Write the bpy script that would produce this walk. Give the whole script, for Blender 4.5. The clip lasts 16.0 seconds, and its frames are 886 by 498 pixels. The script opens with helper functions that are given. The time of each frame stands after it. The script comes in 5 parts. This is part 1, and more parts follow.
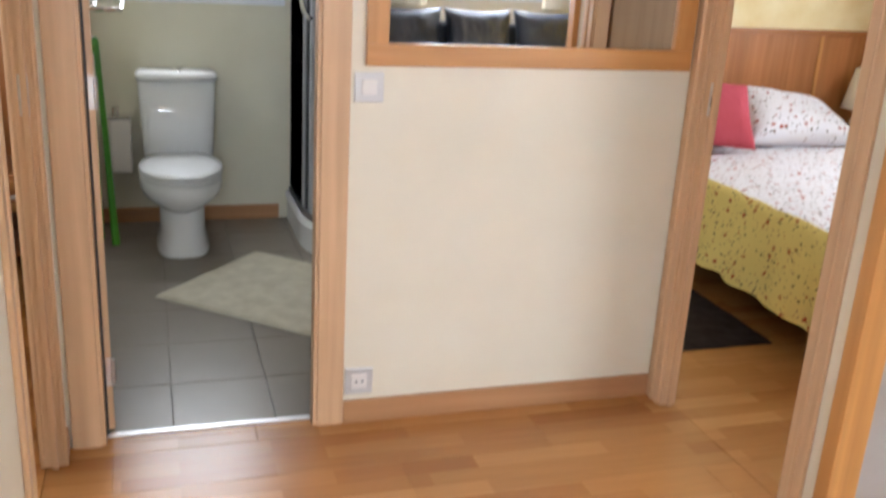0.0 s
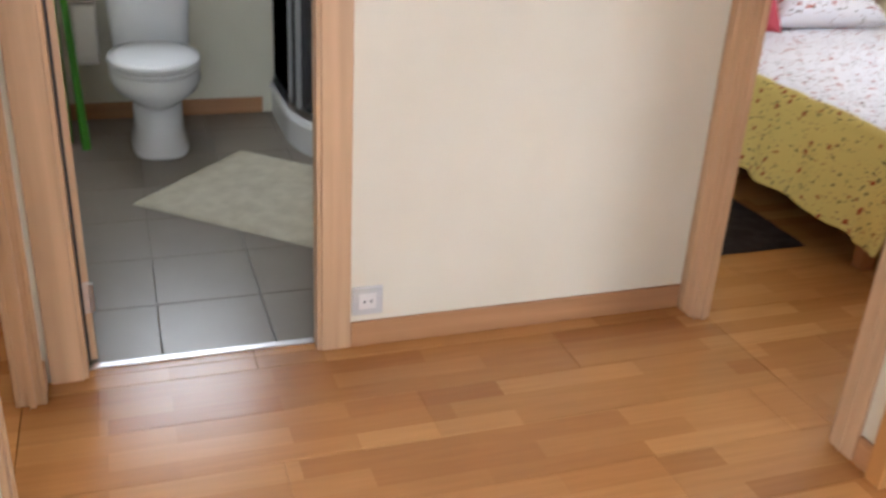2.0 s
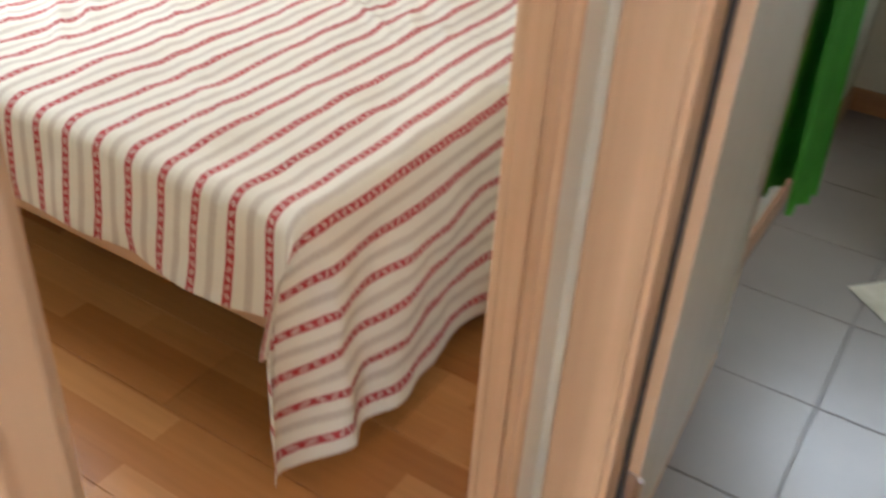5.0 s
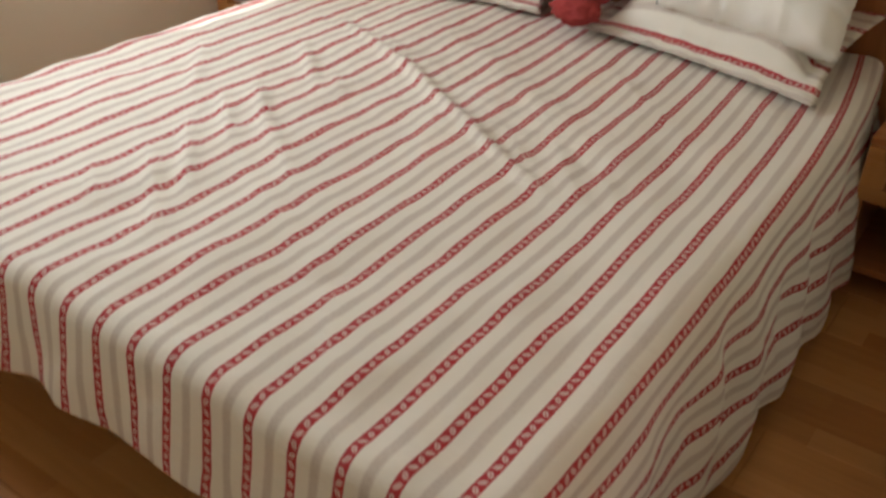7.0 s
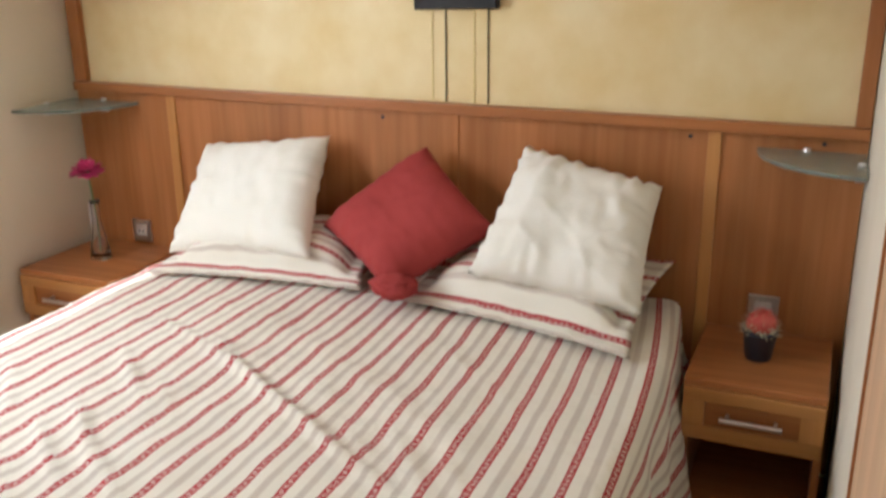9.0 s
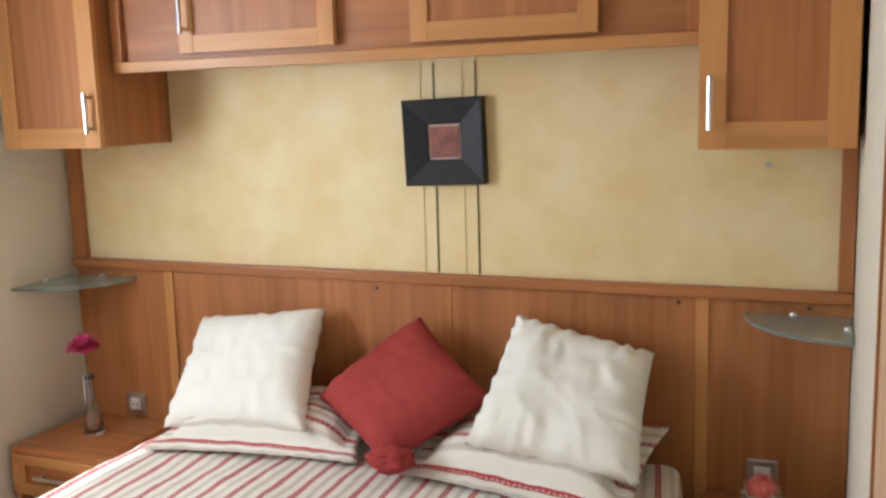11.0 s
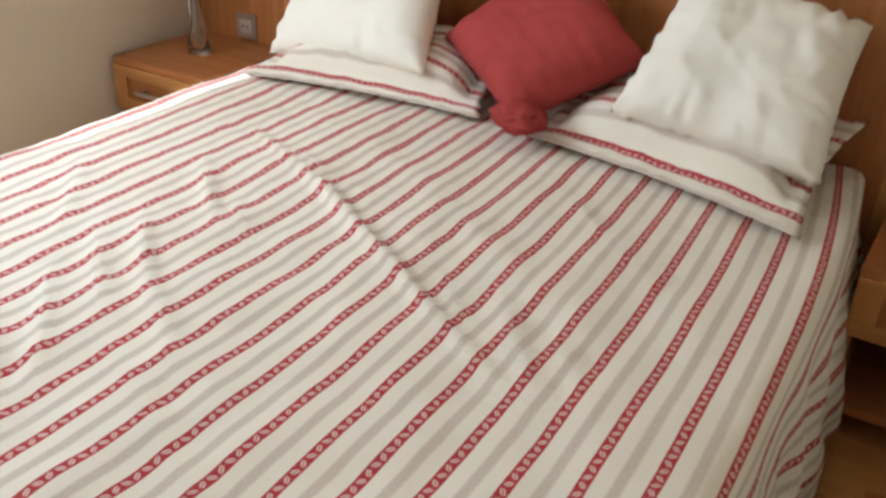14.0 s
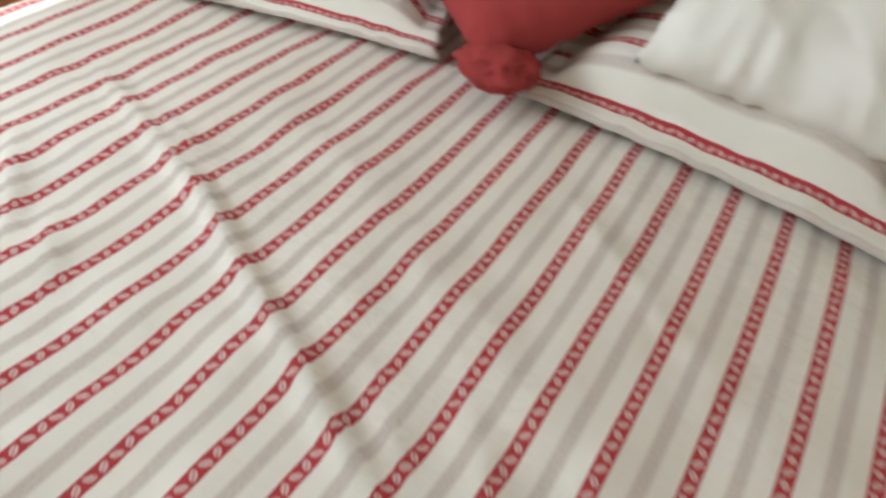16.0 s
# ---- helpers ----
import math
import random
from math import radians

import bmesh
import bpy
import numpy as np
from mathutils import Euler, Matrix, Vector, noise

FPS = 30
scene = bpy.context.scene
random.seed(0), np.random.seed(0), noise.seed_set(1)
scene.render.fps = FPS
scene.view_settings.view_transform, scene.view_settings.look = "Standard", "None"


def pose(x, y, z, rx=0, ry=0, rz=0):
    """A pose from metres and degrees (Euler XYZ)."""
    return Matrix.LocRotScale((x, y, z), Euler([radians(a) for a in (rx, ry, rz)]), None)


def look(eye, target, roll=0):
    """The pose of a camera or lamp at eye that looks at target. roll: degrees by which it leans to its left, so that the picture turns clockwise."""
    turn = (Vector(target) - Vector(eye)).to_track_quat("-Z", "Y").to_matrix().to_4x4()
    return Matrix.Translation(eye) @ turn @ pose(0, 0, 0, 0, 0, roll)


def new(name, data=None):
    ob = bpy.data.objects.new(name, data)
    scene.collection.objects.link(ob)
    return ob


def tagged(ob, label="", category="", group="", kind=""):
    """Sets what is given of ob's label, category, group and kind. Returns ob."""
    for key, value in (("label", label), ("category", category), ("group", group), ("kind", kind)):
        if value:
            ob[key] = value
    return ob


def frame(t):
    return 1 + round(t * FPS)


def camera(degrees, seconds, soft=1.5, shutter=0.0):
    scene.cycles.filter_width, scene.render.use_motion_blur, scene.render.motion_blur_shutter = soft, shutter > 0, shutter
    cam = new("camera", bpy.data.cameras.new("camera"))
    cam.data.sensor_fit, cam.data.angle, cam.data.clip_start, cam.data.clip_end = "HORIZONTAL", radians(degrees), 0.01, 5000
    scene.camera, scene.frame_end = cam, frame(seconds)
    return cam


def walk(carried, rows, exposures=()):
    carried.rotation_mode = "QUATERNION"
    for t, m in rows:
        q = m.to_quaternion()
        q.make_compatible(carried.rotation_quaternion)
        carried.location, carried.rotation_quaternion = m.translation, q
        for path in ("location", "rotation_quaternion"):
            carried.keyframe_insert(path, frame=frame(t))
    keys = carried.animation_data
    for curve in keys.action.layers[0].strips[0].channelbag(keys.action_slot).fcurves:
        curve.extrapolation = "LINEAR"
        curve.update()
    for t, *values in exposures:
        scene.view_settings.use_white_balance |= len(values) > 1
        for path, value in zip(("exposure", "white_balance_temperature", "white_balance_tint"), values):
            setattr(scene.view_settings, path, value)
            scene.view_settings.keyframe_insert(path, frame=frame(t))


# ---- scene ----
cam = camera(50.9, 16.0, soft=2.6, shutter=0.5)
PATH = [
    (0, (-0.453, -2.567, 1.458), (0.132, -0.761, 0.828), 3.4),
    (0.5, (-0.477, -2.547, 1.494), (0.153, -0.72, 0.977), 3.1),
    (1, (-0.517, -2.477, 1.49), (0.162, -0.682, 0.924), 3.1),
    (1.5, (-0.537, -2.378, 1.455), (0.205, -0.661, 0.75), 2.9),
    (2, (-0.463, -2.227, 1.399), (0.153, -0.528, 0.544), 3.4),
    (2.5, (-0.314, -2.048, 1.363), (0.092, -0.329, 0.423), 5.8),
    (3, (-0.258, -1.826, 1.345), (-0.002, -0.115, 0.341), 6.0),
    (3.5, (-0.234, -1.596, 1.326), (-0.178, 0.097, 0.262), 4.9),
    (4, (-0.253, -1.344, 1.299), (-0.534, 0.301, 0.196), 4.9),
    (4.5, (-0.261, -1.138, 1.214), (-0.883, 0.425, 0.133), 3.6),
    (5, (-0.376, -0.906, 1.258), (-1.223, 0.524, 0.145), 3.8),
    (6.2, (-0.66, -0.56, 1.31), (-1.60, 0.62, 0.17), 2.2),
    (7.3, (-0.845, -0.618, 1.341), (-1.771, 0.826, 0.313), 0.1),
    (7.5, (-0.852, -0.583, 1.406), (-1.714, 0.891, 0.364), -0.6),
    (8, (-0.859, -0.585, 1.413), (-1.647, 1.027, 0.529), -0.7),
    (8.5, (-0.857, -0.571, 1.424), (-1.623, 1.11, 0.657), -0.7),
    (9, (-0.852, -0.574, 1.44), (-1.604, 1.17, 0.813), -0.6),
    (9.5, (-0.838, -0.564, 1.492), (-1.61, 1.216, 1.006), -1.2),
    (10, (-0.831, -0.577, 1.522), (-1.61, 1.239, 1.212), -1.1),
    (12.5, (-0.887, -0.609, 1.449), (-1.611, 1.217, 1.071), -1.6),
    (13, (-0.889, -0.533, 1.446), (-1.619, 1.208, 0.787), -1.8),
    (13.5, (-0.943, -0.404, 1.387), (-1.767, 1.219, 0.558), -0.6),
    (14, (-1.015, -0.271, 1.318), (-1.912, 1.232, 0.35), 2.6),
    (14.5, (-1.159, -0.15, 1.26), (-1.951, 1.358, 0.213), 2.4),
    (15, (-1.278, -0.015, 1.228), (-1.821, 1.548, 0.105), 5.8),
    (15.5, (-1.323, 0.152, 1.205), (-1.85, 1.668, 0.011), 6.0),
    (16, (-1.35, 0.33, 1.18), (-2.089, 1.757, -0.01), 4.9),
]
walk(cam, [(t, look(eye, target, roll)) for t, eye, target, roll in PATH],
     [(0, 0.85, 5800, 10), (0.5, 0.42, 5700, 11), (1.0, 0.15, 5700, 11), (1.5, 0.35, 5700, 11), (2.0, 0.78, 5700, 11), (2.5, 0.9, 5700, 11),
      (3.5, 0.75, 5500, 10), (4.2, 0.98, 5500, 10), (4.6, 1.05, 5500, 9), (5.0, 1.05, 5500, 8),
      (7.3, 0.15, 6000, 11), (8.0, 0.5, 5900, 11), (10.0, 0.65, 5600, 10), (12.5, 0.52, 5450, 9), (14.0, 0.5, 5600, 8), (16.0, 0.45, 5400, 7)])
L_BED1, L_BATH, L_LIV, L_BED2 = 22, 9.5, 62, 19


# ---- light ----
world = bpy.data.worlds.new("sky_world")
scene.world = world
world.use_nodes = True
wn = world.node_tree.nodes
sky = wn.new("ShaderNodeTexSky")
sky.sky_type = 'NISHITA'
sky.sun_disc = False
sky.sun_elevation, sky.sun_rotation = radians(48), radians(215)
wn["Background"].inputs[1].default_value = 0.15
world.node_tree.links.new(sky.outputs[0], wn["Background"].inputs[0])
sun = new("sun", bpy.data.lights.new("sun", 'SUN'))
sun.data.energy, sun.data.angle, sun.data.color = 3.0, radians(0.6), (1, 0.95, 0.87)
sun.matrix_world = look((-2.3, -3.3, 4.4), (0, 0, 0))


def window_light(x, y, z, target, w, h, energy, color=(0.93, 0.97, 1)):
    """Sky light entering through a window's opening."""
    ld = bpy.data.lights.new("window_daylight", 'AREA')
    ld.shape, ld.size, ld.size_y, ld.energy, ld.color = 'RECTANGLE', w, h, energy, color
    ob = new("window_daylight", ld)
    ob.matrix_world = look((x, y, z), target)
    return ob


window_light(-3.34, 0.4, 1.45, (0, 0.4, 1.1), 1.1, 0.95, L_BED1, (1, 0.99, 0.955))
window_light(-0.27, 2.27, 1.47, (-0.27, 0, 1.2), 0.75, 0.55, L_BATH, (1, 0.985, 0.95))
window_light(2.32, -5.33, 1.55, (2.32, 0, 1.3), 1.3, 0.95, L_LIV)
window_light(-1.2, -5.33, 1.6, (-1.2, 0, 1.3), 1.5, 1.0, L_LIV)
window_light(3.62, 0.45, 1.5, (0, 0.45, 0.6), 1.0, 0.9, L_BED2)


# ---- materials ----
def mat(name, c1, c2=None, scale=6, rough=0.6, metal=0.0, bump=0.0, bscale=60, stretch=(1, 1, 1), detail=4, spec=0.5, rvar=0.1):
    """A surface whose colour wanders between c1 and c2, with fine relief."""
    m = bpy.data.materials.new(name)
    m.use_nodes = True
    nt, n = m.node_tree, m.node_tree.nodes
    b = n["Principled BSDF"]
    co = n.new("ShaderNodeTexCoord")
    mp = n.new("ShaderNodeMapping")
    mp.inputs["Scale"].default_value = stretch
    nt.links.new(co.outputs["Object"], mp.inputs[0])
    nz = n.new("ShaderNodeTexNoise")
    nz.inputs["Scale"].default_value, nz.inputs["Detail"].default_value = scale, detail
    nt.links.new(mp.outputs[0], nz.inputs["Vector"])
    rp = n.new("ShaderNodeValToRGB")
    rp.color_ramp.elements[0].position, rp.color_ramp.elements[1].position = 0.32, 0.68
    rp.color_ramp.elements[0].color = (*c1, 1)
    rp.color_ramp.elements[1].color = (*(c2 or tuple(v * 0.88 for v in c1)), 1)
    nt.links.new(nz.outputs["Fac"], rp.inputs[0])
    nt.links.new(rp.outputs[0], b.inputs["Base Color"])
    mr = n.new("ShaderNodeMapRange")
    mr.inputs["To Min"].default_value, mr.inputs["To Max"].default_value = max(rough - rvar, 0.02), min(rough + rvar, 1)
    nt.links.new(nz.outputs["Fac"], mr.inputs[0])
    nt.links.new(mr.outputs[0], b.inputs["Roughness"])
    b.inputs["Metallic"].default_value = metal
    b.inputs["Specular IOR Level"].default_value = spec
    if bump:
        n2 = n.new("ShaderNodeTexNoise")
        n2.inputs["Scale"].default_value, n2.inputs["Detail"].default_value = bscale, 3
        nt.links.new(mp.outputs[0], n2.inputs["Vector"])
        bp = n.new("ShaderNodeBump")
        bp.inputs["Strength"].default_value, bp.inputs["Distance"].default_value = bump, 0.004
        nt.links.new(n2.outputs["Fac"], bp.inputs["Height"])
        nt.links.new(bp.outputs[0], b.inputs["Normal"])
    return m


def wood(name, c1, c2, axis='z', rough=0.42, fine=38, spec=0.4):
    """Veneer with grain running along an axis."""
    s = {'x': (0.05, 1, 1), 'y': (1, 0.05, 1), 'z': (1, 1, 0.05)}[axis]
    m = mat(name, c1, c2, scale=fine, rough=rough, stretch=s, detail=6, bump=0.12, bscale=140, spec=spec, rvar=0.07)
    nt, n = m.node_tree, m.node_tree.nodes
    ramp = n["Color Ramp"]
    mp = n["Mapping"]
    wv = n.new("ShaderNodeTexNoise")
    wv.inputs["Scale"].default_value, wv.inputs["Detail"].default_value, wv.inputs["Distortion"].default_value = 9, 2, 1.2
    nt.links.new(mp.outputs[0], wv.inputs["Vector"])
    mx = n.new("ShaderNodeMix")
    mx.data_type, mx.blend_type = 'RGBA', 'MULTIPLY'
    mx.inputs[0].default_value = 1
    r2 = n.new("ShaderNodeValToRGB")
    r2.color_ramp.elements[0].position, r2.color_ramp.elements[1].position = 0.3, 0.75
    r2.color_ramp.elements[0].color, r2.color_ramp.elements[1].color = (0.8, 0.78, 0.75, 1), (1.08, 1.06, 1.03, 1)
    nt.links.new(wv.outputs["Fac"], r2.inputs[0])
    nt.links.new(ramp.outputs[0], mx.inputs[6])
    nt.links.new(r2.outputs[0], mx.inputs[7])
    nt.links.new(mx.outputs[2], n["Principled BSDF"].inputs["Base Color"])
    return m


CREAM = mat("cream_wall_board", (0.76, 0.70, 0.57), (0.72, 0.66, 0.53), scale=3, rough=0.6, bump=0.08, bscale=350)
BATH_WALL = mat("pale_bath_wall", (0.70, 0.67, 0.54), (0.66, 0.63, 0.5), scale=3, rough=0.5, bump=0.05, bscale=300)
PAPER = mat("mottled_yellow_wallpaper", (0.84, 0.70, 0.40), (0.76, 0.59, 0.28), scale=7, rough=0.65, bump=0.12, bscale=260, detail=9)
YELLOW = mat("yellow_wall", (0.78, 0.52, 0.06), (0.72, 0.46, 0.05), scale=4, rough=0.6)
GREY_PANEL = mat("grey_panel", (0.42, 0.38, 0.34), (0.38, 0.34, 0.3), scale=4, rough=0.5)
CEIL = mat("white_ceiling_board", (0.8, 0.78, 0.73), (0.77, 0.75, 0.7), scale=3, rough=0.7)
OAK = wood("pale_oak_casing", (0.68, 0.45, 0.27), (0.59, 0.385, 0.225), 'z')
OAK_Y = wood("pale_oak_lintel_y", (0.68, 0.45, 0.27), (0.59, 0.385, 0.225), 'y')
OAK_X = wood("pale_oak_lintel_x", (0.68, 0.45, 0.27), (0.59, 0.385, 0.225), 'x')
CHERRY = wood("cherry_veneer", (0.47, 0.20, 0.07), (0.38, 0.145, 0.045), 'z', rough=0.38)
CHERRY_X = wood("cherry_veneer_level", (0.44, 0.18, 0.06), (0.37, 0.14, 0.043), 'x', rough=0.38)
CHERRY_Y = wood("cherry_veneer_deep", (0.50, 0.22, 0.08), (0.42, 0.17, 0.055), 'y', rough=0.38)
HONEY = wood("honey_cabinet_frame", (0.60, 0.30, 0.10), (0.53, 0.25, 0.075), 'z', rough=0.36)
HONEY_X = wood("honey_cabinet_rail", (0.60, 0.30, 0.10), (0.53, 0.25, 0.075), 'x', rough=0.36)
BROWN = wood("dull_brown_wardrobe_veneer", (0.40, 0.27, 0.16), (0.33, 0.215, 0.12), 'z', rough=0.45)
SKIRT = wood("brown_skirting", (0.50, 0.27, 0.13), (0.43, 0.22, 0.10), 'x')
SKIRT_Y = wood("brown_skirting_y", (0.50, 0.27, 0.13), (0.43, 0.22, 0.10), 'y')
DOOR_FACE = mat("beige_door_face", (0.47, 0.40, 0.29), (0.455, 0.385, 0.28), scale=30, rough=0.45, stretch=(1, 1, 0.06))
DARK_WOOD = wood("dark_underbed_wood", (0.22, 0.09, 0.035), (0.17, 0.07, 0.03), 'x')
CERAMIC = mat("white_ceramic", (0.80, 0.81, 0.83), (0.78, 0.79, 0.81), rough=0.1, rvar=0.03)
PVC = mat("white_window_pvc", (0.80, 0.82, 0.85), (0.78, 0.80, 0.83), rough=0.3)
CHROME = mat("chrome", (0.8, 0.8, 0.8), (0.75, 0.75, 0.76), rough=0.14, metal=1, rvar=0.05)
STEEL = mat("brushed_steel", (0.66, 0.64, 0.62), (0.6, 0.58, 0.57), scale=40, rough=0.32, metal=1)
SILVER = mat("silver_plastic", (0.66, 0.65, 0.64), (0.60, 0.59, 0.58), rough=0.3, metal=0.5)
PLASTIC_W = mat("white_plastic", (0.78, 0.75, 0.72), (0.75, 0.72, 0.69), rough=0.35)
DARK = mat("black_hole", (0.02, 0.02, 0.02), (0.03, 0.03, 0.03), rough=0.5)
TOWEL = mat("green_towelling", (0.12, 0.42, 0.04), (0.09, 0.34, 0.03), scale=20, rough=0.95, bump=1.0, bscale=500, spec=0.1)
SHAG = mat("cream_shag", (0.62, 0.58, 0.47), (0.52, 0.48, 0.38), scale=16, rough=0.95, bump=1.0, bscale=180, spec=0.05)
DARK_RUG = mat("dark_brown_rug_pile", (0.045, 0.035, 0.03), (0.03, 0.022, 0.02), scale=20, rough=0.95, bump=1.0, bscale=200, spec=0.05)
WHITE_COTTON = mat("white_cotton", (0.87, 0.85, 0.76), (0.84, 0.815, 0.71), scale=5, rough=0.85, bump=0.35, bscale=35, spec=0.15)
RED_COTTON = mat("brick_red_cotton", (0.36, 0.055, 0.05), (0.31, 0.045, 0.04), scale=6, rough=0.85, bump=0.3, bscale=45, spec=0.15)
PINK_COTTON = mat("dusty_red_cotton", (0.50, 0.085, 0.11), (0.45, 0.07, 0.09), scale=6, rough=0.85, bump=0.3, bscale=45, spec=0.15)
LEATHER = mat("dark_blue_leather", (0.03, 0.036, 0.055), (0.02, 0.025, 0.04), scale=8, rough=0.42, bump=0.5, bscale=40)
BLACK_FRAME = mat("black_stained_frame", (0.014, 0.013, 0.014), (0.022, 0.02, 0.02), scale=30, rough=0.5, spec=0.3)
PRINT = mat("rust_brown_print", (0.30, 0.10, 0.07), (0.16, 0.055, 0.04), scale=35, rough=0.6)
MOUNT = mat("pale_pink_mount", (0.6, 0.42, 0.36), (0.56, 0.38, 0.32), rough=0.7)
CERAMIC_LAMP = mat("cream_lamp_base", (0.72, 0.60, 0.38), (0.68, 0.55, 0.33), rough=0.3)
SHADE = mat("cream_lampshade", (0.82, 0.72, 0.52), (0.8, 0.69, 0.48), rough=0.8)
POT = mat("dark_blue_pot", (0.025, 0.03, 0.05), (0.02, 0.024, 0.04), rough=0.45)
CACTUS = mat("coral_red_spines", (0.55, 0.07, 0.06), (0.65, 0.16, 0.12), scale=60, rough=0.7)
DRY = mat("dry_straw", (0.72, 0.64, 0.46), (0.6, 0.52, 0.34), scale=60, rough=0.8)
PETAL = mat("magenta_petals", (0.80, 0.10, 0.30), (0.66, 0.06, 0.22), scale=30, rough=0.7)
STEM = mat("green_stem", (0.1, 0.2, 0.06), rough=0.6)
RIBBON = mat("white_ribbon", (0.75, 0.7, 0.68), rough=0.5)
CABLE = mat("dark_joint", (0.09, 0.07, 0.02), rough=0.6)
PALE_STRIP = mat("pale_yellow_strip", (0.80, 0.66, 0.30), (0.76, 0.62, 0.28), rough=0.5)
GROUT = mat("grey_grout", (0.21, 0.185, 0.155), (0.175, 0.155, 0.13), scale=30, rough=0.9)
GROUND = mat("gravel_ground", (0.32, 0.3, 0.26), (0.22, 0.21, 0.18), scale=3, rough=0.9)
CURTAIN = mat("cream_net_curtain", (0.88, 0.83, 0.72), (0.85, 0.79, 0.67), rough=0.85)
thin = CURTAIN.node_tree.nodes.new("ShaderNodeBsdfTranslucent")
thin.inputs["Color"].default_value = (0.88, 0.83, 0.72, 1)
net = CURTAIN.node_tree.nodes.new("ShaderNodeMixShader")
net.inputs[0].default_value = 0.6
CURTAIN.node_tree.links.new(CURTAIN.node_tree.nodes["Principled BSDF"].outputs[0], net.inputs[1])
CURTAIN.node_tree.links.new(thin.outputs[0], net.inputs[2])
CURTAIN.node_tree.links.new(net.outputs[0], CURTAIN.node_tree.nodes["Material Output"].inputs[0])
TRAY_GREY = mat("grey_tray_seal", (0.35, 0.36, 0.37), rough=0.4)


def glass(name, color, rough=0.02, alpha=1.0):
    m = bpy.data.materials.new(name)
    m.use_nodes = True
    b = m.node_tree.nodes["Principled BSDF"]
    b.inputs["Base Color"].default_value = (*color, 1)
    b.inputs["Roughness"].default_value = rough
    b.inputs["Transmission Weight"].default_value = alpha
    b.inputs["IOR"].default_value = 1.45
    return m


PANE = glass("clear_window_glass", (1, 1, 1))
FROST = glass("greenish_frosted_glass", (0.72, 0.88, 0.82), 0.25, 0.85)
SMOKE = glass("smoked_shower_glass", (0.02, 0.022, 0.05), 0.08, 0.25)
VASE_GLASS = glass("thin_vase_glass", (0.95, 0.95, 0.95), 0.03)
MIRROR = mat("mirror_silvering", (0.9, 0.9, 0.9), (0.9, 0.9, 0.9), rough=0.015, metal=1, rvar=0.0)


def tile_mat():
    m = mat("grey_stone_tile", (0.235, 0.20, 0.163), (0.19, 0.162, 0.132), scale=5, rough=0.3, bump=0.03, bscale=24, detail=9, rvar=0.02)
    nt, n = m.node_tree, m.node_tree.nodes
    geo = n.new("ShaderNodeNewGeometry")
    nt.links.new(geo.outputs["Position"], n["Mapping"].inputs[0])
    n["Color Ramp"].color_ramp.elements[0].position, n["Color Ramp"].color_ramp.elements[1].position = 0.15, 0.85
    return m


TILE = tile_mat()


def laminate():
    """Three-strip laminate: short staves of differing tone, with grain along x."""
    m = bpy.data.materials.new("three_strip_laminate")
    m.use_nodes = True
    nt, n = m.node_tree, m.node_tree.nodes
    b = n["Principled BSDF"]
    geo = n.new("ShaderNodeNewGeometry")
    br = n.new("ShaderNodeTexBrick")
    br.inputs["Scale"].default_value = 1
    br.inputs["Brick Width"].default_value, br.inputs["Row Height"].default_value = 0.42, 0.068
    br.inputs["Mortar Size"].default_value = 0.0
    br.inputs["Color1"].default_value, br.inputs["Color2"].default_value = (0.57, 0.285, 0.095, 1), (0.42, 0.18, 0.052, 1)
    br.offset, br.offset_frequency, br.squash = 0.37, 2, 1
    nt.links.new(geo.outputs["Position"], br.inputs["Vector"])
    mp = n.new("ShaderNodeMapping")
    mp.inputs["Scale"].default_value = (0.07, 1, 1)
    nt.links.new(geo.outputs["Position"], mp.inputs[0])
    nz = n.new("ShaderNodeTexNoise")
    nz.inputs["Scale"].default_value, nz.inputs["Detail"].default_value = 60, 6
    nt.links.new(mp.outputs[0], nz.inputs["Vector"])
    rp = n.new("ShaderNodeValToRGB")
    rp.color_ramp.elements[0].color, rp.color_ramp.elements[1].color = (0.82, 0.79, 0.75, 1), (1.12, 1.1, 1.06, 1)
    nt.links.new(nz.outputs["Fac"], rp.inputs[0])
    mx = n.new("ShaderNodeMix")
    mx.data_type, mx.blend_type = 'RGBA', 'MULTIPLY'
    mx.inputs[0].default_value = 1
    nt.links.new(br.outputs["Color"], mx.inputs[6])
    nt.links.new(rp.outputs[0], mx.inputs[7])
    oi = n.new("ShaderNodeObjectInfo")
    hs = n.new("ShaderNodeHueSaturation")
    mr = n.new("ShaderNodeMapRange")
    mr.inputs["To Min"].default_value, mr.inputs["To Max"].default_value = 0.9, 1.1
    nt.links.new(oi.outputs["Random"], mr.inputs[0])
    nt.links.new(mr.outputs[0], hs.inputs["Value"])
    nt.links.new(mx.outputs[2], hs.inputs["Color"])
    nt.links.new(hs.outputs[0], b.inputs["Base Color"])
    b.inputs["Roughness"].default_value = 0.26
    bp = n.new("ShaderNodeBump")
    bp.inputs["Strength"].default_value, bp.inputs["Distance"].default_value = 0.05, 0.002
    nt.links.new(nz.outputs["Fac"], bp.inputs["Height"])
    nt.links.new(bp.outputs[0], b.inputs["Normal"])
    return m


LAMINATE = laminate()


def math_node(nt, op, a, b=None):
    nd = nt.nodes.new("ShaderNodeMath")
    nd.operation = op
    for i, v in enumerate((a, b)):
        if v is None:
            continue
        if isinstance(v, (int, float)):
            nd.inputs[i].default_value = v
        else:
            nt.links.new(v, nd.inputs[i])
    return nd.outputs[0]


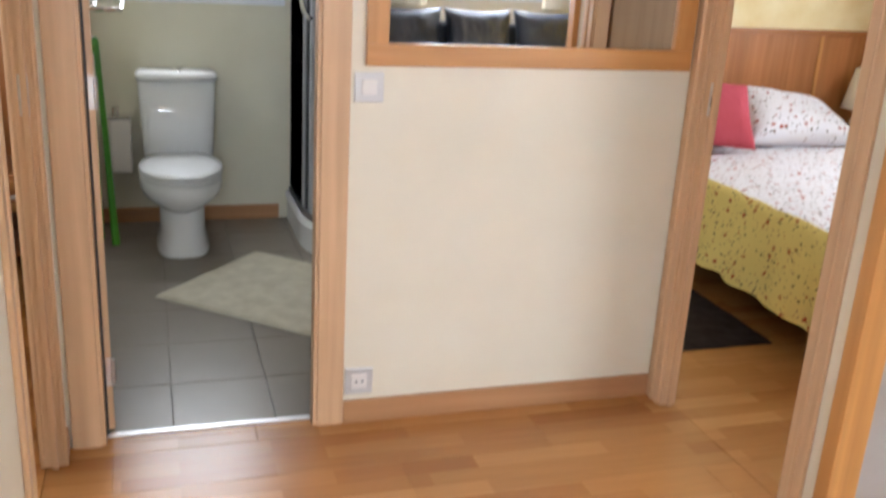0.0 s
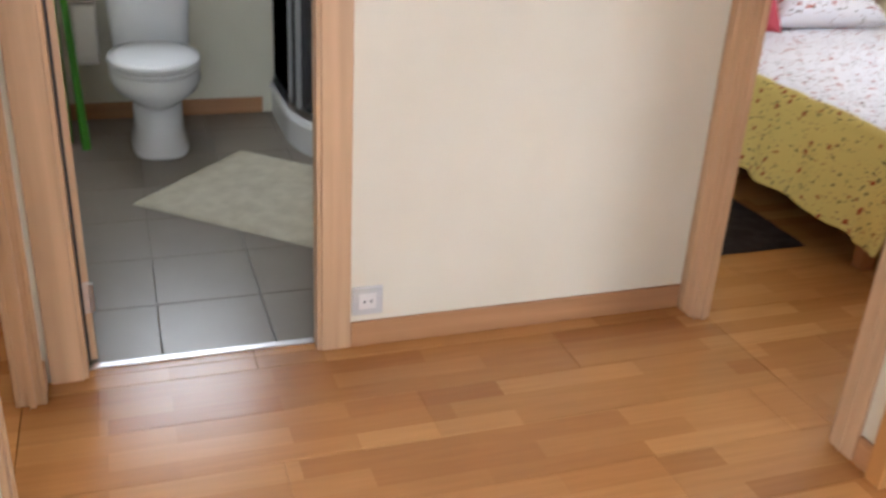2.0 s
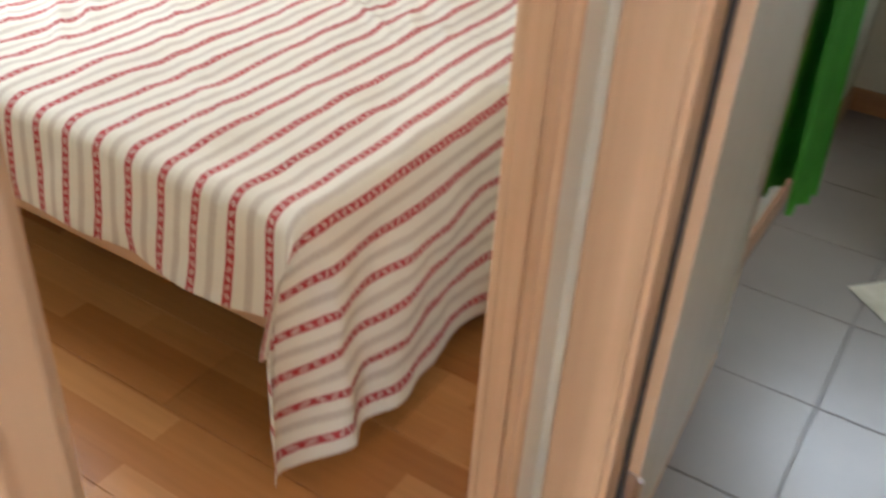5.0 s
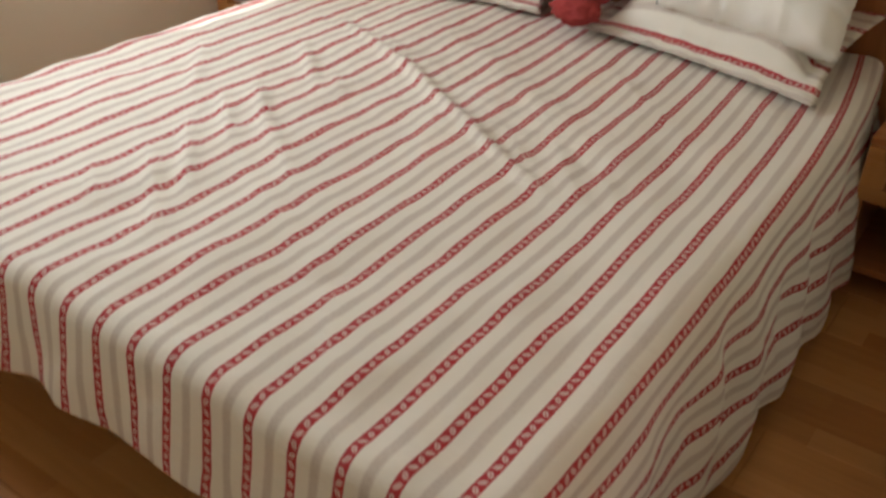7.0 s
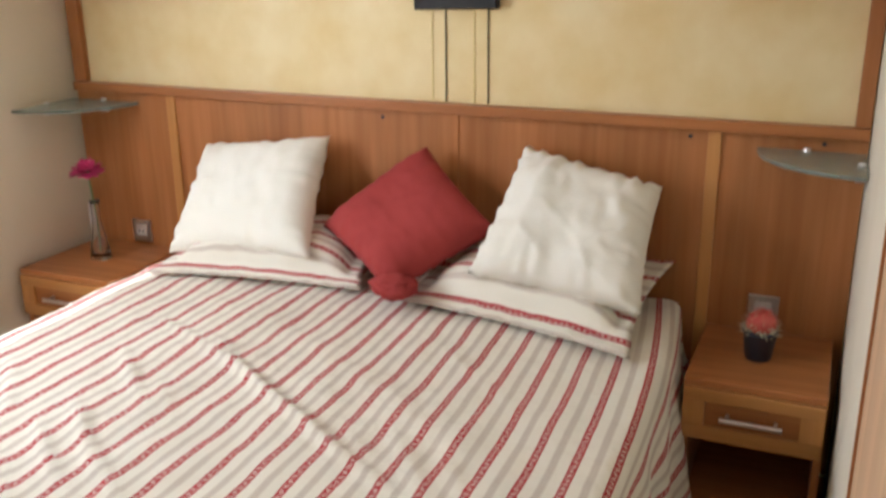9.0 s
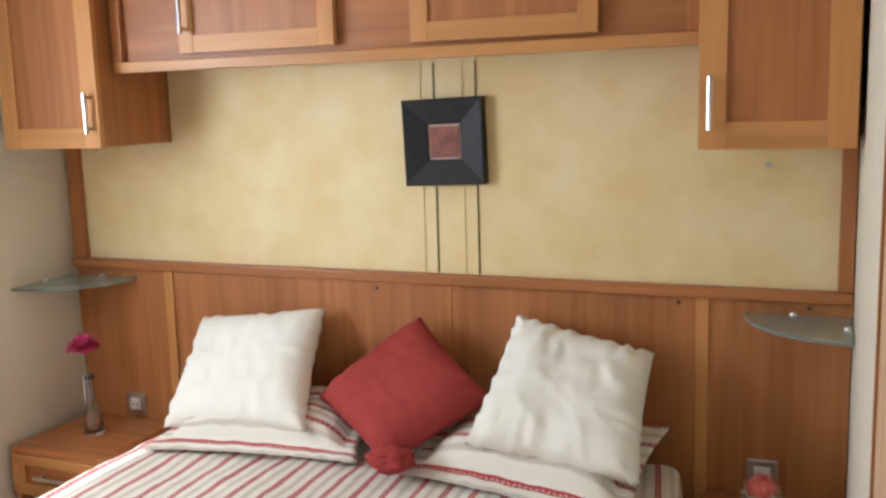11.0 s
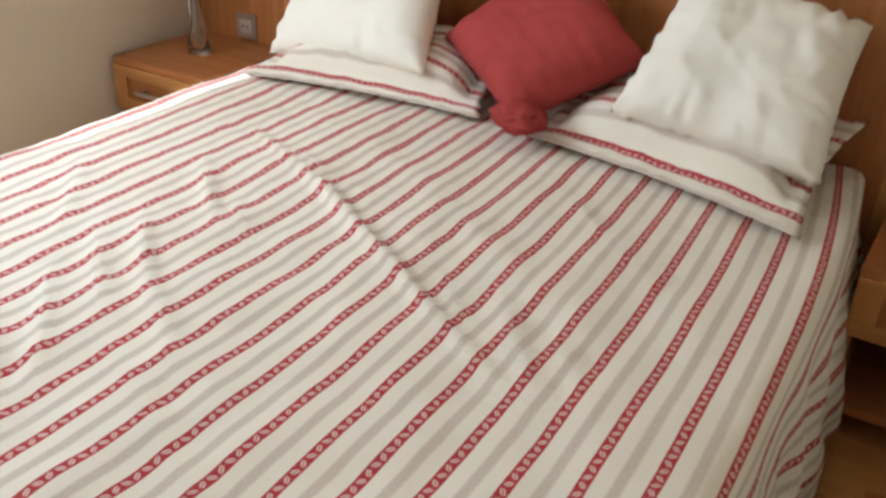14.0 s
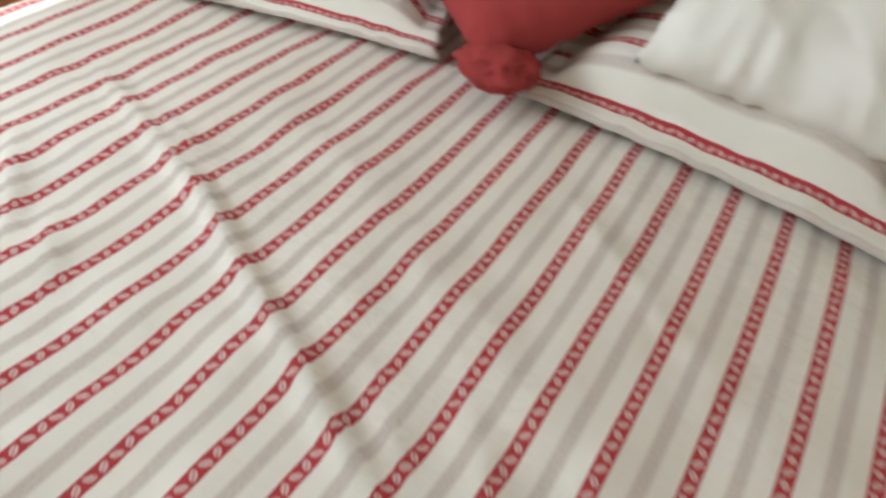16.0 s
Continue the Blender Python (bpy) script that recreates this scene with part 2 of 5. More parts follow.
def striped(name, period=0.079, phase=0.0):
    """White cotton with woven red bands of pale motifs, and grey-beige bands between; the cloth's own u runs across the bands."""
    m = bpy.data.materials.new(name)
    m.use_nodes = True
    nt, n = m.node_tree, m.node_tree.nodes
    b = n["Principled BSDF"]
    uv = n.new("ShaderNodeUVMap")
    sp = n.new("ShaderNodeSeparateXYZ")
    nt.links.new(uv.outputs[0], sp.inputs[0])
    u = math_node(nt, 'FRACT', math_node(nt, 'DIVIDE', math_node(nt, 'ADD', sp.outputs[0], phase + 10 * period), period))
    v = sp.outputs[1]
    d_red = math_node(nt, 'ABSOLUTE', math_node(nt, 'SUBTRACT', u, 0.5))
    red = math_node(nt, 'LESS_THAN', d_red, 0.108)
    d_grey = math_node(nt, 'MINIMUM', u, math_node(nt, 'SUBTRACT', 1, u))
    # pale leaves lean to and fro along the band
    across = math_node(nt, 'DIVIDE', math_node(nt, 'SUBTRACT', u, 0.5), 0.108)
    cell = math_node(nt, 'DIVIDE', v, 0.0165)
    lean = math_node(nt, 'SUBTRACT', math_node(nt, 'MULTIPLY', math_node(nt, 'FLOORED_MODULO', math_node(nt, 'FLOOR', cell), 2.0), 2.0), 1.0)
    along = math_node(nt, 'SUBTRACT', math_node(nt, 'MULTIPLY', math_node(nt, 'FRACT', cell), 2.0), 1.0)
    p = math_node(nt, 'ADD', across, math_node(nt, 'MULTIPLY', math_node(nt, 'MULTIPLY', along, lean), 0.55))
    q = math_node(nt, 'SUBTRACT', along, math_node(nt, 'MULTIPLY', math_node(nt, 'MULTIPLY', across, lean), 0.3))
    leaf_d = math_node(nt, 'ADD', math_node(nt, 'POWER', math_node(nt, 'ABSOLUTE', math_node(nt, 'MULTIPLY', p, 1.9)), 2.0), math_node(nt, 'POWER', math_node(nt, 'ABSOLUTE', math_node(nt, 'MULTIPLY', q, 1.15)), 2.0))
    motif = math_node(nt, 'LESS_THAN', leaf_d, 1.0)
    vein = math_node(nt, 'GREATER_THAN', math_node(nt, 'ABSOLUTE', p), 0.07)
    motif = math_node(nt, 'MULTIPLY', math_node(nt, 'MULTIPLY', motif, vein), math_node(nt, 'LESS_THAN', d_red, 0.092))
    redness = math_node(nt, 'MULTIPLY', red, math_node(nt, 'SUBTRACT', 1, math_node(nt, 'MULTIPLY', motif, 0.6)))
    fine = n.new("ShaderNodeTexNoise")
    fine.inputs["Scale"].default_value, fine.inputs["Detail"].default_value = 260, 2
    nt.links.new(uv.outputs[0], fine.inputs["Vector"])
    gr = math_node(nt, 'MINIMUM', 1.0, math_node(nt, 'MAXIMUM', 0.0, math_node(nt, 'MULTIPLY', math_node(nt, 'SUBTRACT', 0.13, d_grey), 16.0)))
    greyness = math_node(nt, 'MULTIPLY', gr, math_node(nt, 'ADD', 0.38, math_node(nt, 'MULTIPLY', fine.outputs["Fac"], 0.75)))
    m1 = n.new("ShaderNodeMix")
    m1.data_type = 'RGBA'
    m1.inputs[6].default_value, m1.inputs[7].default_value = (0.80, 0.765, 0.655, 1), (0.55, 0.475, 0.395, 1)
    nt.links.new(greyness, m1.inputs[0])
    m2 = n.new("ShaderNodeMix")
    m2.data_type = 'RGBA'
    m2.inputs[7].default_value = (0.42, 0.05, 0.055, 1)
    nt.links.new(redness, m2.inputs[0])
    nt.links.new(m1.outputs[2], m2.inputs[6])
    nt.links.new(m2.outputs[2], b.inputs["Base Color"])
    b.inputs["Roughness"].default_value = 0.85
    b.inputs["Specular IOR Level"].default_value = 0.15
    wr = n.new("ShaderNodeTexNoise")
    wr.inputs["Scale"].default_value, wr.inputs["Detail"].default_value = 16, 5
    nt.links.new(uv.outputs[0], wr.inputs["Vector"])
    bp = n.new("ShaderNodeBump")
    bp.inputs["Strength"].default_value, bp.inputs["Distance"].default_value = 0.55, 0.014
    nt.links.new(wr.outputs["Fac"], bp.inputs["Height"])
    nt.links.new(bp.outputs[0], b.inputs["Normal"])
    return m


PILLOW_STRIPES = striped("striped_pillow_cotton", 0.079, -0.004)
STRIPES = striped("red_and_grey_striped_cotton", 0.079, 0.0255)


def floral(name, edge):
    """White cotton sprigged with small red flowers and dark twigs; where u is below edge the base is yellow."""
    m = bpy.data.materials.new(name)
    m.use_nodes = True
    nt, n = m.node_tree, m.node_tree.nodes
    b = n["Principled BSDF"]
    uv = n.new("ShaderNodeUVMap")
    sp = n.new("ShaderNodeSeparateXYZ")
    nt.links.new(uv.outputs[0], sp.inputs[0])
    base = n.new("ShaderNodeMix")
    base.data_type = 'RGBA'
    # yellow below the edge value of u, white above it
    base.inputs[6].default_value = (0.72, 0.59, 0.20, 1)
    base.inputs[7].default_value = (0.80, 0.77, 0.78, 1)
    nt.links.new(math_node(nt, 'GREATER_THAN', sp.outputs[0], edge), base.inputs[0])
    out = base.outputs[2]
    for scale, size, col in ((21, 0.20, (0.38, 0.07, 0.03, 1)), (34, 0.19, (0.14, 0.09, 0.05, 1)), (52, 0.165, (0.30, 0.13, 0.09, 1))):
        vo = n.new("ShaderNodeTexVoronoi")
        vo.inputs["Scale"].default_value = scale
        ns = n.new("ShaderNodeTexNoise")
        ns.inputs["Scale"].default_value = 70
        nt.links.new(uv.outputs[0], ns.inputs["Vector"])
        nt.links.new(uv.outputs[0], vo.inputs["Vector"])
        wob = math_node(nt, 'ADD', vo.outputs["Distance"], math_node(nt, 'MULTIPLY', ns.outputs["Fac"], 0.5))
        f = math_node(nt, 'LESS_THAN', wob, size + 0.25)
        mx = n.new("ShaderNodeMix")
        mx.data_type = 'RGBA'
        mx.inputs[7].default_value = col
        nt.links.new(f, mx.inputs[0])
        nt.links.new(out, mx.inputs[6])
        out = mx.outputs[2]
    nt.links.new(out, b.inputs["Base Color"])
    b.inputs["Roughness"].default_value = 0.85
    b.inputs["Specular IOR Level"].default_value = 0.15
    return m


FLORAL = floral("floral_cotton_with_yellow_side", 0.0)
FLORAL_W = floral("floral_white_cotton", -50.0)


# ---- building helpers ----
def part(name, bm, material, parent=None, label="", smooth=False):
    me = bpy.data.meshes.new(name)
    bm.to_mesh(me)
    bm.free()
    me.materials.append(material)
    if smooth:
        me.polygons.foreach_set("use_smooth", [True] * len(me.polygons))
    ob = new(name, me)
    if parent is not None:
        ob.parent = parent
    if label:
        ob["label"] = label
    return ob


def add_box(bm, x0, x1, y0, y1, z0, z1, bevel=0.0):
    r = bmesh.ops.create_cube(bm, size=1.0, matrix=Matrix.Translation(((x0 + x1) / 2, (y0 + y1) / 2, (z0 + z1) / 2)) @ Matrix.Diagonal((abs(x1 - x0), abs(y1 - y0), abs(z1 - z0), 1)))
    if bevel:
        es = list({e for v in r["verts"] for e in v.link_edges})
        bmesh.ops.bevel(bm, geom=es, offset=bevel, segments=2, affect='EDGES', profile=0.6)
    return bm


def box(x0, x1, y0, y1, z0, z1, bevel=0.0):
    return add_box(bmesh.new(), x0, x1, y0, y1, z0, z1, bevel)


def thing(name, label, category, group="", at=(0, 0, 0)):
    ob = new(name)
    ob.location = at
    ob.empty_display_size = 0.05
    return tagged(ob, label, category, group)


def structure(ob, label, category):
    return tagged(ob, label, category, kind="structure")


def lathe(profile, seg=32, cx=0, cy=0, sx=1, sy=1):
    """A turned body from (radius, height) pairs."""
    bm = bmesh.new()
    rings = []
    for r, z in profile:
        rings.append([bm.verts.new((cx + sx * r * math.cos(2 * math.pi * i / seg), cy + sy * r * math.sin(2 * math.pi * i / seg), z)) for i in range(seg)])
    for a, b2 in zip(rings, rings[1:]):
        for i in range(seg):
            bm.faces.new((a[i], a[(i + 1) % seg], b2[(i + 1) % seg], b2[i]))
    bm.faces.new(list(reversed(rings[0])))
    bm.faces.new(rings[-1])
    return bm


def tube(points, r, seg=10):
    """A round bar along a line of points."""
    bm = bmesh.new()
    pts = [Vector(p) for p in points]
    rings = []
    for i, p in enumerate(pts):
        d = (pts[min(i + 1, len(pts) - 1)] - pts[max(i - 1, 0)]).normalized()
        a = d.orthogonal().normalized() if not rings else (side - d * side.dot(d)).normalized()
        side = a
        c = d.cross(a)
        rings.append([bm.verts.new(p + r * (math.cos(2 * math.pi * k / seg) * a + math.sin(2 * math.pi * k / seg) * c)) for k in range(seg)])
    for q, w in zip(rings, rings[1:]):
        for k in range(seg):
            bm.faces.new((q[k], q[(k + 1) % seg], w[(k + 1) % seg], w[k]))
    bm.faces.new(list(reversed(rings[0])))
    bm.faces.new(rings[-1])
    return bm


def loft(rings):
    """A skin over rings of equal count, closed at both ends."""
    bm = bmesh.new()
    vs = [[bm.verts.new(p) for p in r] for r in rings]
    k = len(vs[0])
    for a, b2 in zip(vs, vs[1:]):
        for i in range(k):
            bm.faces.new((a[i], a[(i + 1) % k], b2[(i + 1) % k], b2[i]))
    bm.faces.new(list(reversed(vs[0])))
    bm.faces.new(vs[-1])
    bmesh.ops.recalc_face_normals(bm, faces=bm.faces)
    return bm


def wall_x(name, y0, y1, x0, x1, z1, holes, material, label):
    """A wall along x from x0 to x1, with holes (x0, x1, z0, z1)."""
    bm = bmesh.new()
    cuts = sorted({x0, x1, *[h[0] for h in holes], *[h[1] for h in holes]})
    for a, b2 in zip(cuts, cuts[1:]):
        h = [q for q in holes if q[0] <= a + 1e-6 and q[1] >= b2 - 1e-6]
        if not h:
            add_box(bm, a, b2, y0, y1, 0, z1)
        else:
            if h[0][2] > 0:
                add_box(bm, a, b2, y0, y1, 0, h[0][2])
            if h[0][3] < z1:
                add_box(bm, a, b2, y0, y1, h[0][3], z1)
    return structure(part(name, bm, material), label, "wall")


def wall_y(name, x0, x1, y0, y1, z1, holes, material, label):
    """A wall along y from y0 to y1, with holes (y0, y1, z0, z1)."""
    bm = bmesh.new()
    cuts = sorted({y0, y1, *[h[0] for h in holes], *[h[1] for h in holes]})
    for a, b2 in zip(cuts, cuts[1:]):
        h = [q for q in holes if q[0] <= a + 1e-6 and q[1] >= b2 - 1e-6]
        if not h:
            add_box(bm, x0, x1, a, b2, 0, z1)
        else:
            if h[0][2] > 0:
                add_box(bm, x0, x1, a, b2, 0, h[0][2])
            if h[0][3] < z1:
                add_box(bm, x0, x1, a, b2, h[0][3], z1)
    return structure(part(name, bm, material), label, "wall")


# ---- the shell ----
H = 2.2
DOOR_H = 2.0
wall_x("wall_corridor", 0.0, 0.045, -0.73, 1.20, H, [(-0.634, 0.0, 0, DOOR_H)], CREAM, "cream board wall between corridor and bathroom")
wall_y("wall_bedroom_west_side", -0.775, -0.73, -1.0, 2.24, H, [(-0.712, -0.083, 0, DOOR_H)], CREAM, "cream board wall beside the striped bed")
wall_y("wall_bedroom_east_side", 1.16, 1.205, -0.90, 2.24, H, [(-0.74, -0.08, 0, DOOR_H)], CREAM, "cream board wall with a doorway to the floral bedroom")
wall_x("wall_headboard", 1.94, 2.0, -3.33, -0.775, H, [], PAPER, "mottled yellow wallpapered wall above the headboard")
wall_x("wall_headboard_east", 1.885, 1.94, 1.205, 3.56, H, [], PAPER, "mottled yellow wallpapered wall behind the floral bed")
wall_x("wall_bath_back", 2.24, 2.34, -0.73, 1.16, H, [(-0.70, 0.15, 1.15, 1.80)], BATH_WALL, "pale outer bathroom wall with a window")
wall_y("wall_west", -3.43, -3.33, -5.3, 2.0, H, [(-0.15, 0.95, 0.98, 1.92)], CREAM, "cream outer wall with a window")
wall_y("wall_east", 3.56, 3.66, -5.3, 1.94, H, [(-0.05, 0.95, 1.05, 1.95)], YELLOW, "yellow outer wall beside the floral bed")
wall_x("wall_south", -5.4, -5.3, -3.43, 3.66, H, [(-1.95, -0.45, 1.1, 2.05), (1.67, 2.97, 1.03, 2.05)], CREAM, "cream living-room wall with windows above the sofa")
wall_x("wall_bedroom_south", -1.045, -1.0, -3.33, -0.73, H, [], CREAM, "cream wall closing the striped bedroom")
wall_x("wall_east_partition", -0.90, -0.86, 1.205, 3.56, H, [], GREY_PANEL, "grey panelled wall beyond the corridor corner")
wall_x("wall_living_partition", -2.62, -2.56, 2.02, 3.56, H, [], CREAM, "short cream partition in the living room")
part("bath_wall_lining", box(-0.728, -0.722, 0.047, 2.238, 0, H), BATH_WALL)
structure(bpy.data.objects["bath_wall_lining"], "pale lining board of the bathroom wall", "wall")
bl2 = part("bath_wall_lining_east", box(1.152, 1.158, 0.047, 2.238, 0, H), BATH_WALL)
structure(bl2, "pale lining board behind the shower", "wall")
structure(part("ceiling", box(-3.43, 3.66, -5.4, 2.34, H, H + 0.06), CEIL), "white panelled ceiling", "ceiling")
structure(part("ground", box(-300, 300, -300, 300, -0.62, -0.6), GROUND), "gravel ground outside", "ground")


# ---- doorways ----
def doorway_x(name, x0, x1, y0, y1, faces, label):
    """Lining and casings of a doorway in a wall along x."""
    e = structure(thing(name, label, "door frame"), label, "door frame")
    t = 0.014
    part("jamb", box(x0, x0 + t, y0 - 0.004, y1 + 0.004, 0, DOOR_H), OAK, e)
    part("jamb", box(x1 - t, x1, y0 - 0.004, y1 + 0.004, 0, DOOR_H), OAK, e)
    part("head", box(x0 + t, x1 - t, y0 - 0.004, y1 + 0.004, DOOR_H - t, DOOR_H), OAK_X, e)
    for a, b2 in faces:
        part("casing", box(x0 - 0.078, x0 + 0.004, a, b2, 0, DOOR_H + 0.075, 0.004), OAK, e)
        part("casing", box(x1 - 0.004, x1 + 0.078, a, b2, 0, DOOR_H + 0.075, 0.004), OAK, e)
        part("head_casing", box(x0 + 0.004, x1 - 0.004, a + 0.001, b2 - 0.001, DOOR_H - 0.004, DOOR_H + 0.074, 0.003), OAK_X, e)
    return e


def doorway_y(name, y0, y1, x0, x1, faces, label, bare=False):
    """Lining and casings of a doorway in a wall along y; bare: beads in place of casings on the y1 side."""
    e = structure(thing(name, label, "door frame"), label, "door frame")
    t = 0.014
    part("jamb", box(x0 - 0.004, x1 + 0.004, y0, y0 + t, 0, DOOR_H), OAK, e)
    part("jamb", box(x0 - 0.004, x1 + 0.004, y1 - t, y1, 0, DOOR_H), OAK, e)
    part("door_stop", box(x0 + 0.018, x1 - 0.012, y1 - t - 0.012, y1 - t, 0, DOOR_H), OAK, e)
    part("head", box(x0 - 0.004, x1 + 0.004, y0 + t, y1 - t, DOOR_H - t, DOOR_H), OAK_Y, e)
    for a, b2 in faces:
        sides = [(y0 - 0.075, y0 + 0.004), (y1 - 0.004, y1 + 0.075)]
        if bare:
            sides.pop()
            xe = (a + b2) / 2
            part("edge_bead", tube([(xe, y1 - 0.010, 0.002), (xe, y1 - 0.010, DOOR_H + 0.05)], 0.008, 12), OAK, e)
        for q0, q1 in sides:
            c = part("casing", box(a, b2, q0, q1, 0, DOOR_H + 0.075, 0.004), OAK, e)
            bead_x = b2 if b2 > (x0 + x1) / 2 else a
            part("bead", tube([(bead_x, (q0 + q1) / 2, 0.003), (bead_x, (q0 + q1) / 2, DOOR_H + 0.06)], 0.006, 8), OAK, c)
        part("head_casing", box(a + 0.001, b2 - 0.001, y0 + 0.004, y1 - 0.004, DOOR_H - 0.004, DOOR_H + 0.074, 0.003), OAK_Y, e)
    return e


df = doorway_x("door_frame_bath", -0.634, 0.0, 0.0, 0.045, [(-0.013, 0.0), (0.045, 0.057)], "pale oak frame of the bathroom doorway")
# black strip that paints the dark gap between door leaf and jamb
part("door_gap_strip", box(-0.6195, -0.6135, 0.0475, 0.060, 0.008, 1.985), DARK, df, "black strip standing in for the dark gap beside the door")
d1 = doorway_y("door_frame_west", -0.712, -0.083, -0.775, -0.73, [(-0.73, -0.717), (-0.788, -0.775)], "pale oak frame of the striped bedroom doorway", bare=True)
d2 = doorway_y("door_frame_east", -0.74, -0.08, 1.16, 1.205, [(1.147, 1.16), (1.205, 1.218)], "pale oak frame of the floral bedroom doorway")
for e, px, py in ((d1, -0.752, -0.0975), (d2, 1.182, -0.0945)):
    s = part("strike_plate", box(px - 0.012, px + 0.012, py - 0.002, py, 0.99, 1.09, 0.0008), STEEL, e, "steel strike plate")
    part("latch_hole", box(px - 0.006, px + 0.006, py - 0.0035, py - 0.001, 1.02, 1.05), DARK, s)
corner = part("corner_post", box(1.135, 1.225, -0.925, -0.875, 0, H, 0.004), HONEY)
structure(corner, "orange-brown wooden corner post at the corridor's end", "trim")


def skirting_x(x0, x1, ya, yb, m=None):
    structure(part("baseboard", box(x0, x1, ya, yb, 0.0, 0.078, 0.003), m or SKIRT), "brown wooden skirting board", "baseboard")


def skirting_y(y0, y1, xa, xb):
    structure(part("baseboard", box(xa, xb, y0, y1, 0.0, 0.078, 0.003), SKIRT_Y), "brown wooden skirting board", "baseboard")


skirting_x(0.079, 1.146, -0.012, -0.0005)
skirting_x(-0.721, 0.17, 2.228, 2.2395)
skirting_x(1.23, 3.55, -0.912, -0.9005)
skirting_y(-0.079, -0.014, -0.7295, -0.718)
skirting_y(-0.87, -0.818, 1.148, 1.1595)
skirting_y(-0.98, -0.79, -0.7295, -0.718)
skirting_y(0.06, 2.22, -0.7215, -0.711)
skirting_y(0.0, 1.53, -0.787, -0.7755)
skirting_y(-0.99, 1.5, -3.3295, -3.318)


# ---- windows ----
def window_x(name, x0, x1, y0, y1, z0, z1, leaves, label, inner):
    """A plastic window in a wall along x; inner: the y of the room's side and the way into the room."""
    yi, way = inner
    e = structure(thing(name, label, "window"), label, "window")
    f = 0.05
    ym = (y0 + y1) / 2
    for q in ((x0, x0 + f, z0, z1), (x1 - f, x1, z0, z1), (x0 + f, x1 - f, z0, z0 + f), (x0 + f, x1 - f, z1 - f, z1)):
        part("window_frame", box(q[0], q[1], ym - 0.03, ym + 0.03, q[2], q[3], 0.003), PVC, e)
    w = (x1 - x0 - 2 * f) / leaves
    for i in range(leaves):
        a, b2 = x0 + f + i * w, x0 + f + (i + 1) * w
        for q in ((a, a + 0.055, z0 + f, z1 - f), (b2 - 0.055, b2, z0 + f, z1 - f), (a + 0.055, b2 - 0.055, z0 + f, z0 + f + 0.055), (a + 0.055, b2 - 0.055, z1 - f - 0.055, z1 - f)):
            part("sash", box(q[0], q[1], ym - 0.02 + way * 0.02, ym + 0.02 + way * 0.02, q[2], q[3], 0.003), PVC, e)
        p = part("pane", box(a + 0.055, b2 - 0.055, ym - 0.003 + way * 0.015, ym + 0.003 + way * 0.015, z0 + f + 0.055, z1 - f - 0.055), PANE, e)
        p.visible_shadow = False
    for q in ((x0 - 0.05, x0 + 0.01, z0 - 0.05, z1 + 0.05), (x1 - 0.01, x1 + 0.05, z0 - 0.05, z1 + 0.05), (x0 + 0.01, x1 - 0.01, z0 - 0.05, z0 + 0.01), (x0 + 0.01, x1 - 0.01, z1 - 0.01, z1 + 0.05)):
        part("trim", box(q[0], q[1], min(yi, yi + way * 0.012), max(yi, yi + way * 0.012), q[2], q[3], 0.002), PVC, e)
    return e


def window_y(name, x0, x1, y0, y1, z0, z1, label):
    e = structure(thing(name, label, "window"), label, "window")
    xm, f = (x0 + x1) / 2, 0.06
    for q in ((y0, y0 + f, z0, z1), (y1 - f, y1, z0, z1), (y0 + f, y1 - f, z0, z0 + f), (y0 + f, y1 - f, z1 - f, z1)):
        part("window_frame", box(xm - 0.03, xm + 0.03, q[0], q[1], q[2], q[3], 0.003), PVC, e)
    p = part("pane", box(xm - 0.003, xm + 0.003, y0 + f, y1 - f, z0 + f, z1 - f), PANE, e)
    p.visible_shadow = False
    return e


wb = window_x("window_bath", -0.70, 0.15, 2.24, 2.34, 1.15, 1.80, 1, "white plastic window above the toilet", (2.24, -1))
part("hinge_cover", box(-0.652, -0.640, 2.243, 2.252, 1.215, 1.245, 0.002), PVC, wb)
part("handle", box(0.085, 0.098, 2.235, 2.25, 1.33, 1.43, 0.004), PVC, wb)
window_x("window_living", 1.67, 2.97, -5.4, -5.3, 1.03, 2.05, 2, "white plastic casement window above the sofa", (-5.3, 1))
window_x("window_living_west", -1.95, -0.45, -5.4, -5.3, 1.1, 2.05, 2, "white plastic casement window of the living room", (-5.3, 1))
window_y("window_bedroom_west", -3.43, -3.33, -0.15, 0.95, 0.98, 1.92, "white plastic window lighting the striped bed")
window_y("window_bedroom_east", 3.56, 3.66, -0.05, 0.95, 1.05, 1.95, "white plastic window lighting the floral bed")

# ---- corridor things ----
mir = thing("wall_mirror", "framed mirror in orange-brown wood above a switch", "mirror", at=(0.626, 0, 1.115))
MX0, MX1, MZ0, MZ1, MF = 0.118 - 0.626, 1.136 - 0.626, 0.0, 0.86, 0.062
part("frame_rail", box(MX0, MX1, -0.024, -0.001, MZ0, MZ0 + MF, 0.004), HONEY_X, mir)
part("frame_rail", box(MX0, MX1, -0.024, -0.001, MZ1 - MF, MZ1, 0.004), HONEY_X, mir)
part("frame_stile", box(MX0, MX0 + MF, -0.0245, -0.001, MZ0 + MF - 0.001, MZ1 - MF + 0.001, 0.004), HONEY, mir)
part("frame_stile", box(MX1 - MF, MX1, -0.0245, -0.001, MZ0 + MF - 0.001, MZ1 - MF + 0.001, 0.004), HONEY, mir)
part("mirror_glass", box(MX0 + MF - 0.003, MX1 - MF + 0.003, -0.010, -0.002, MZ0 + MF - 0.003, MZ1 - MF + 0.003), MIRROR, mir, "silvered mirror glass")


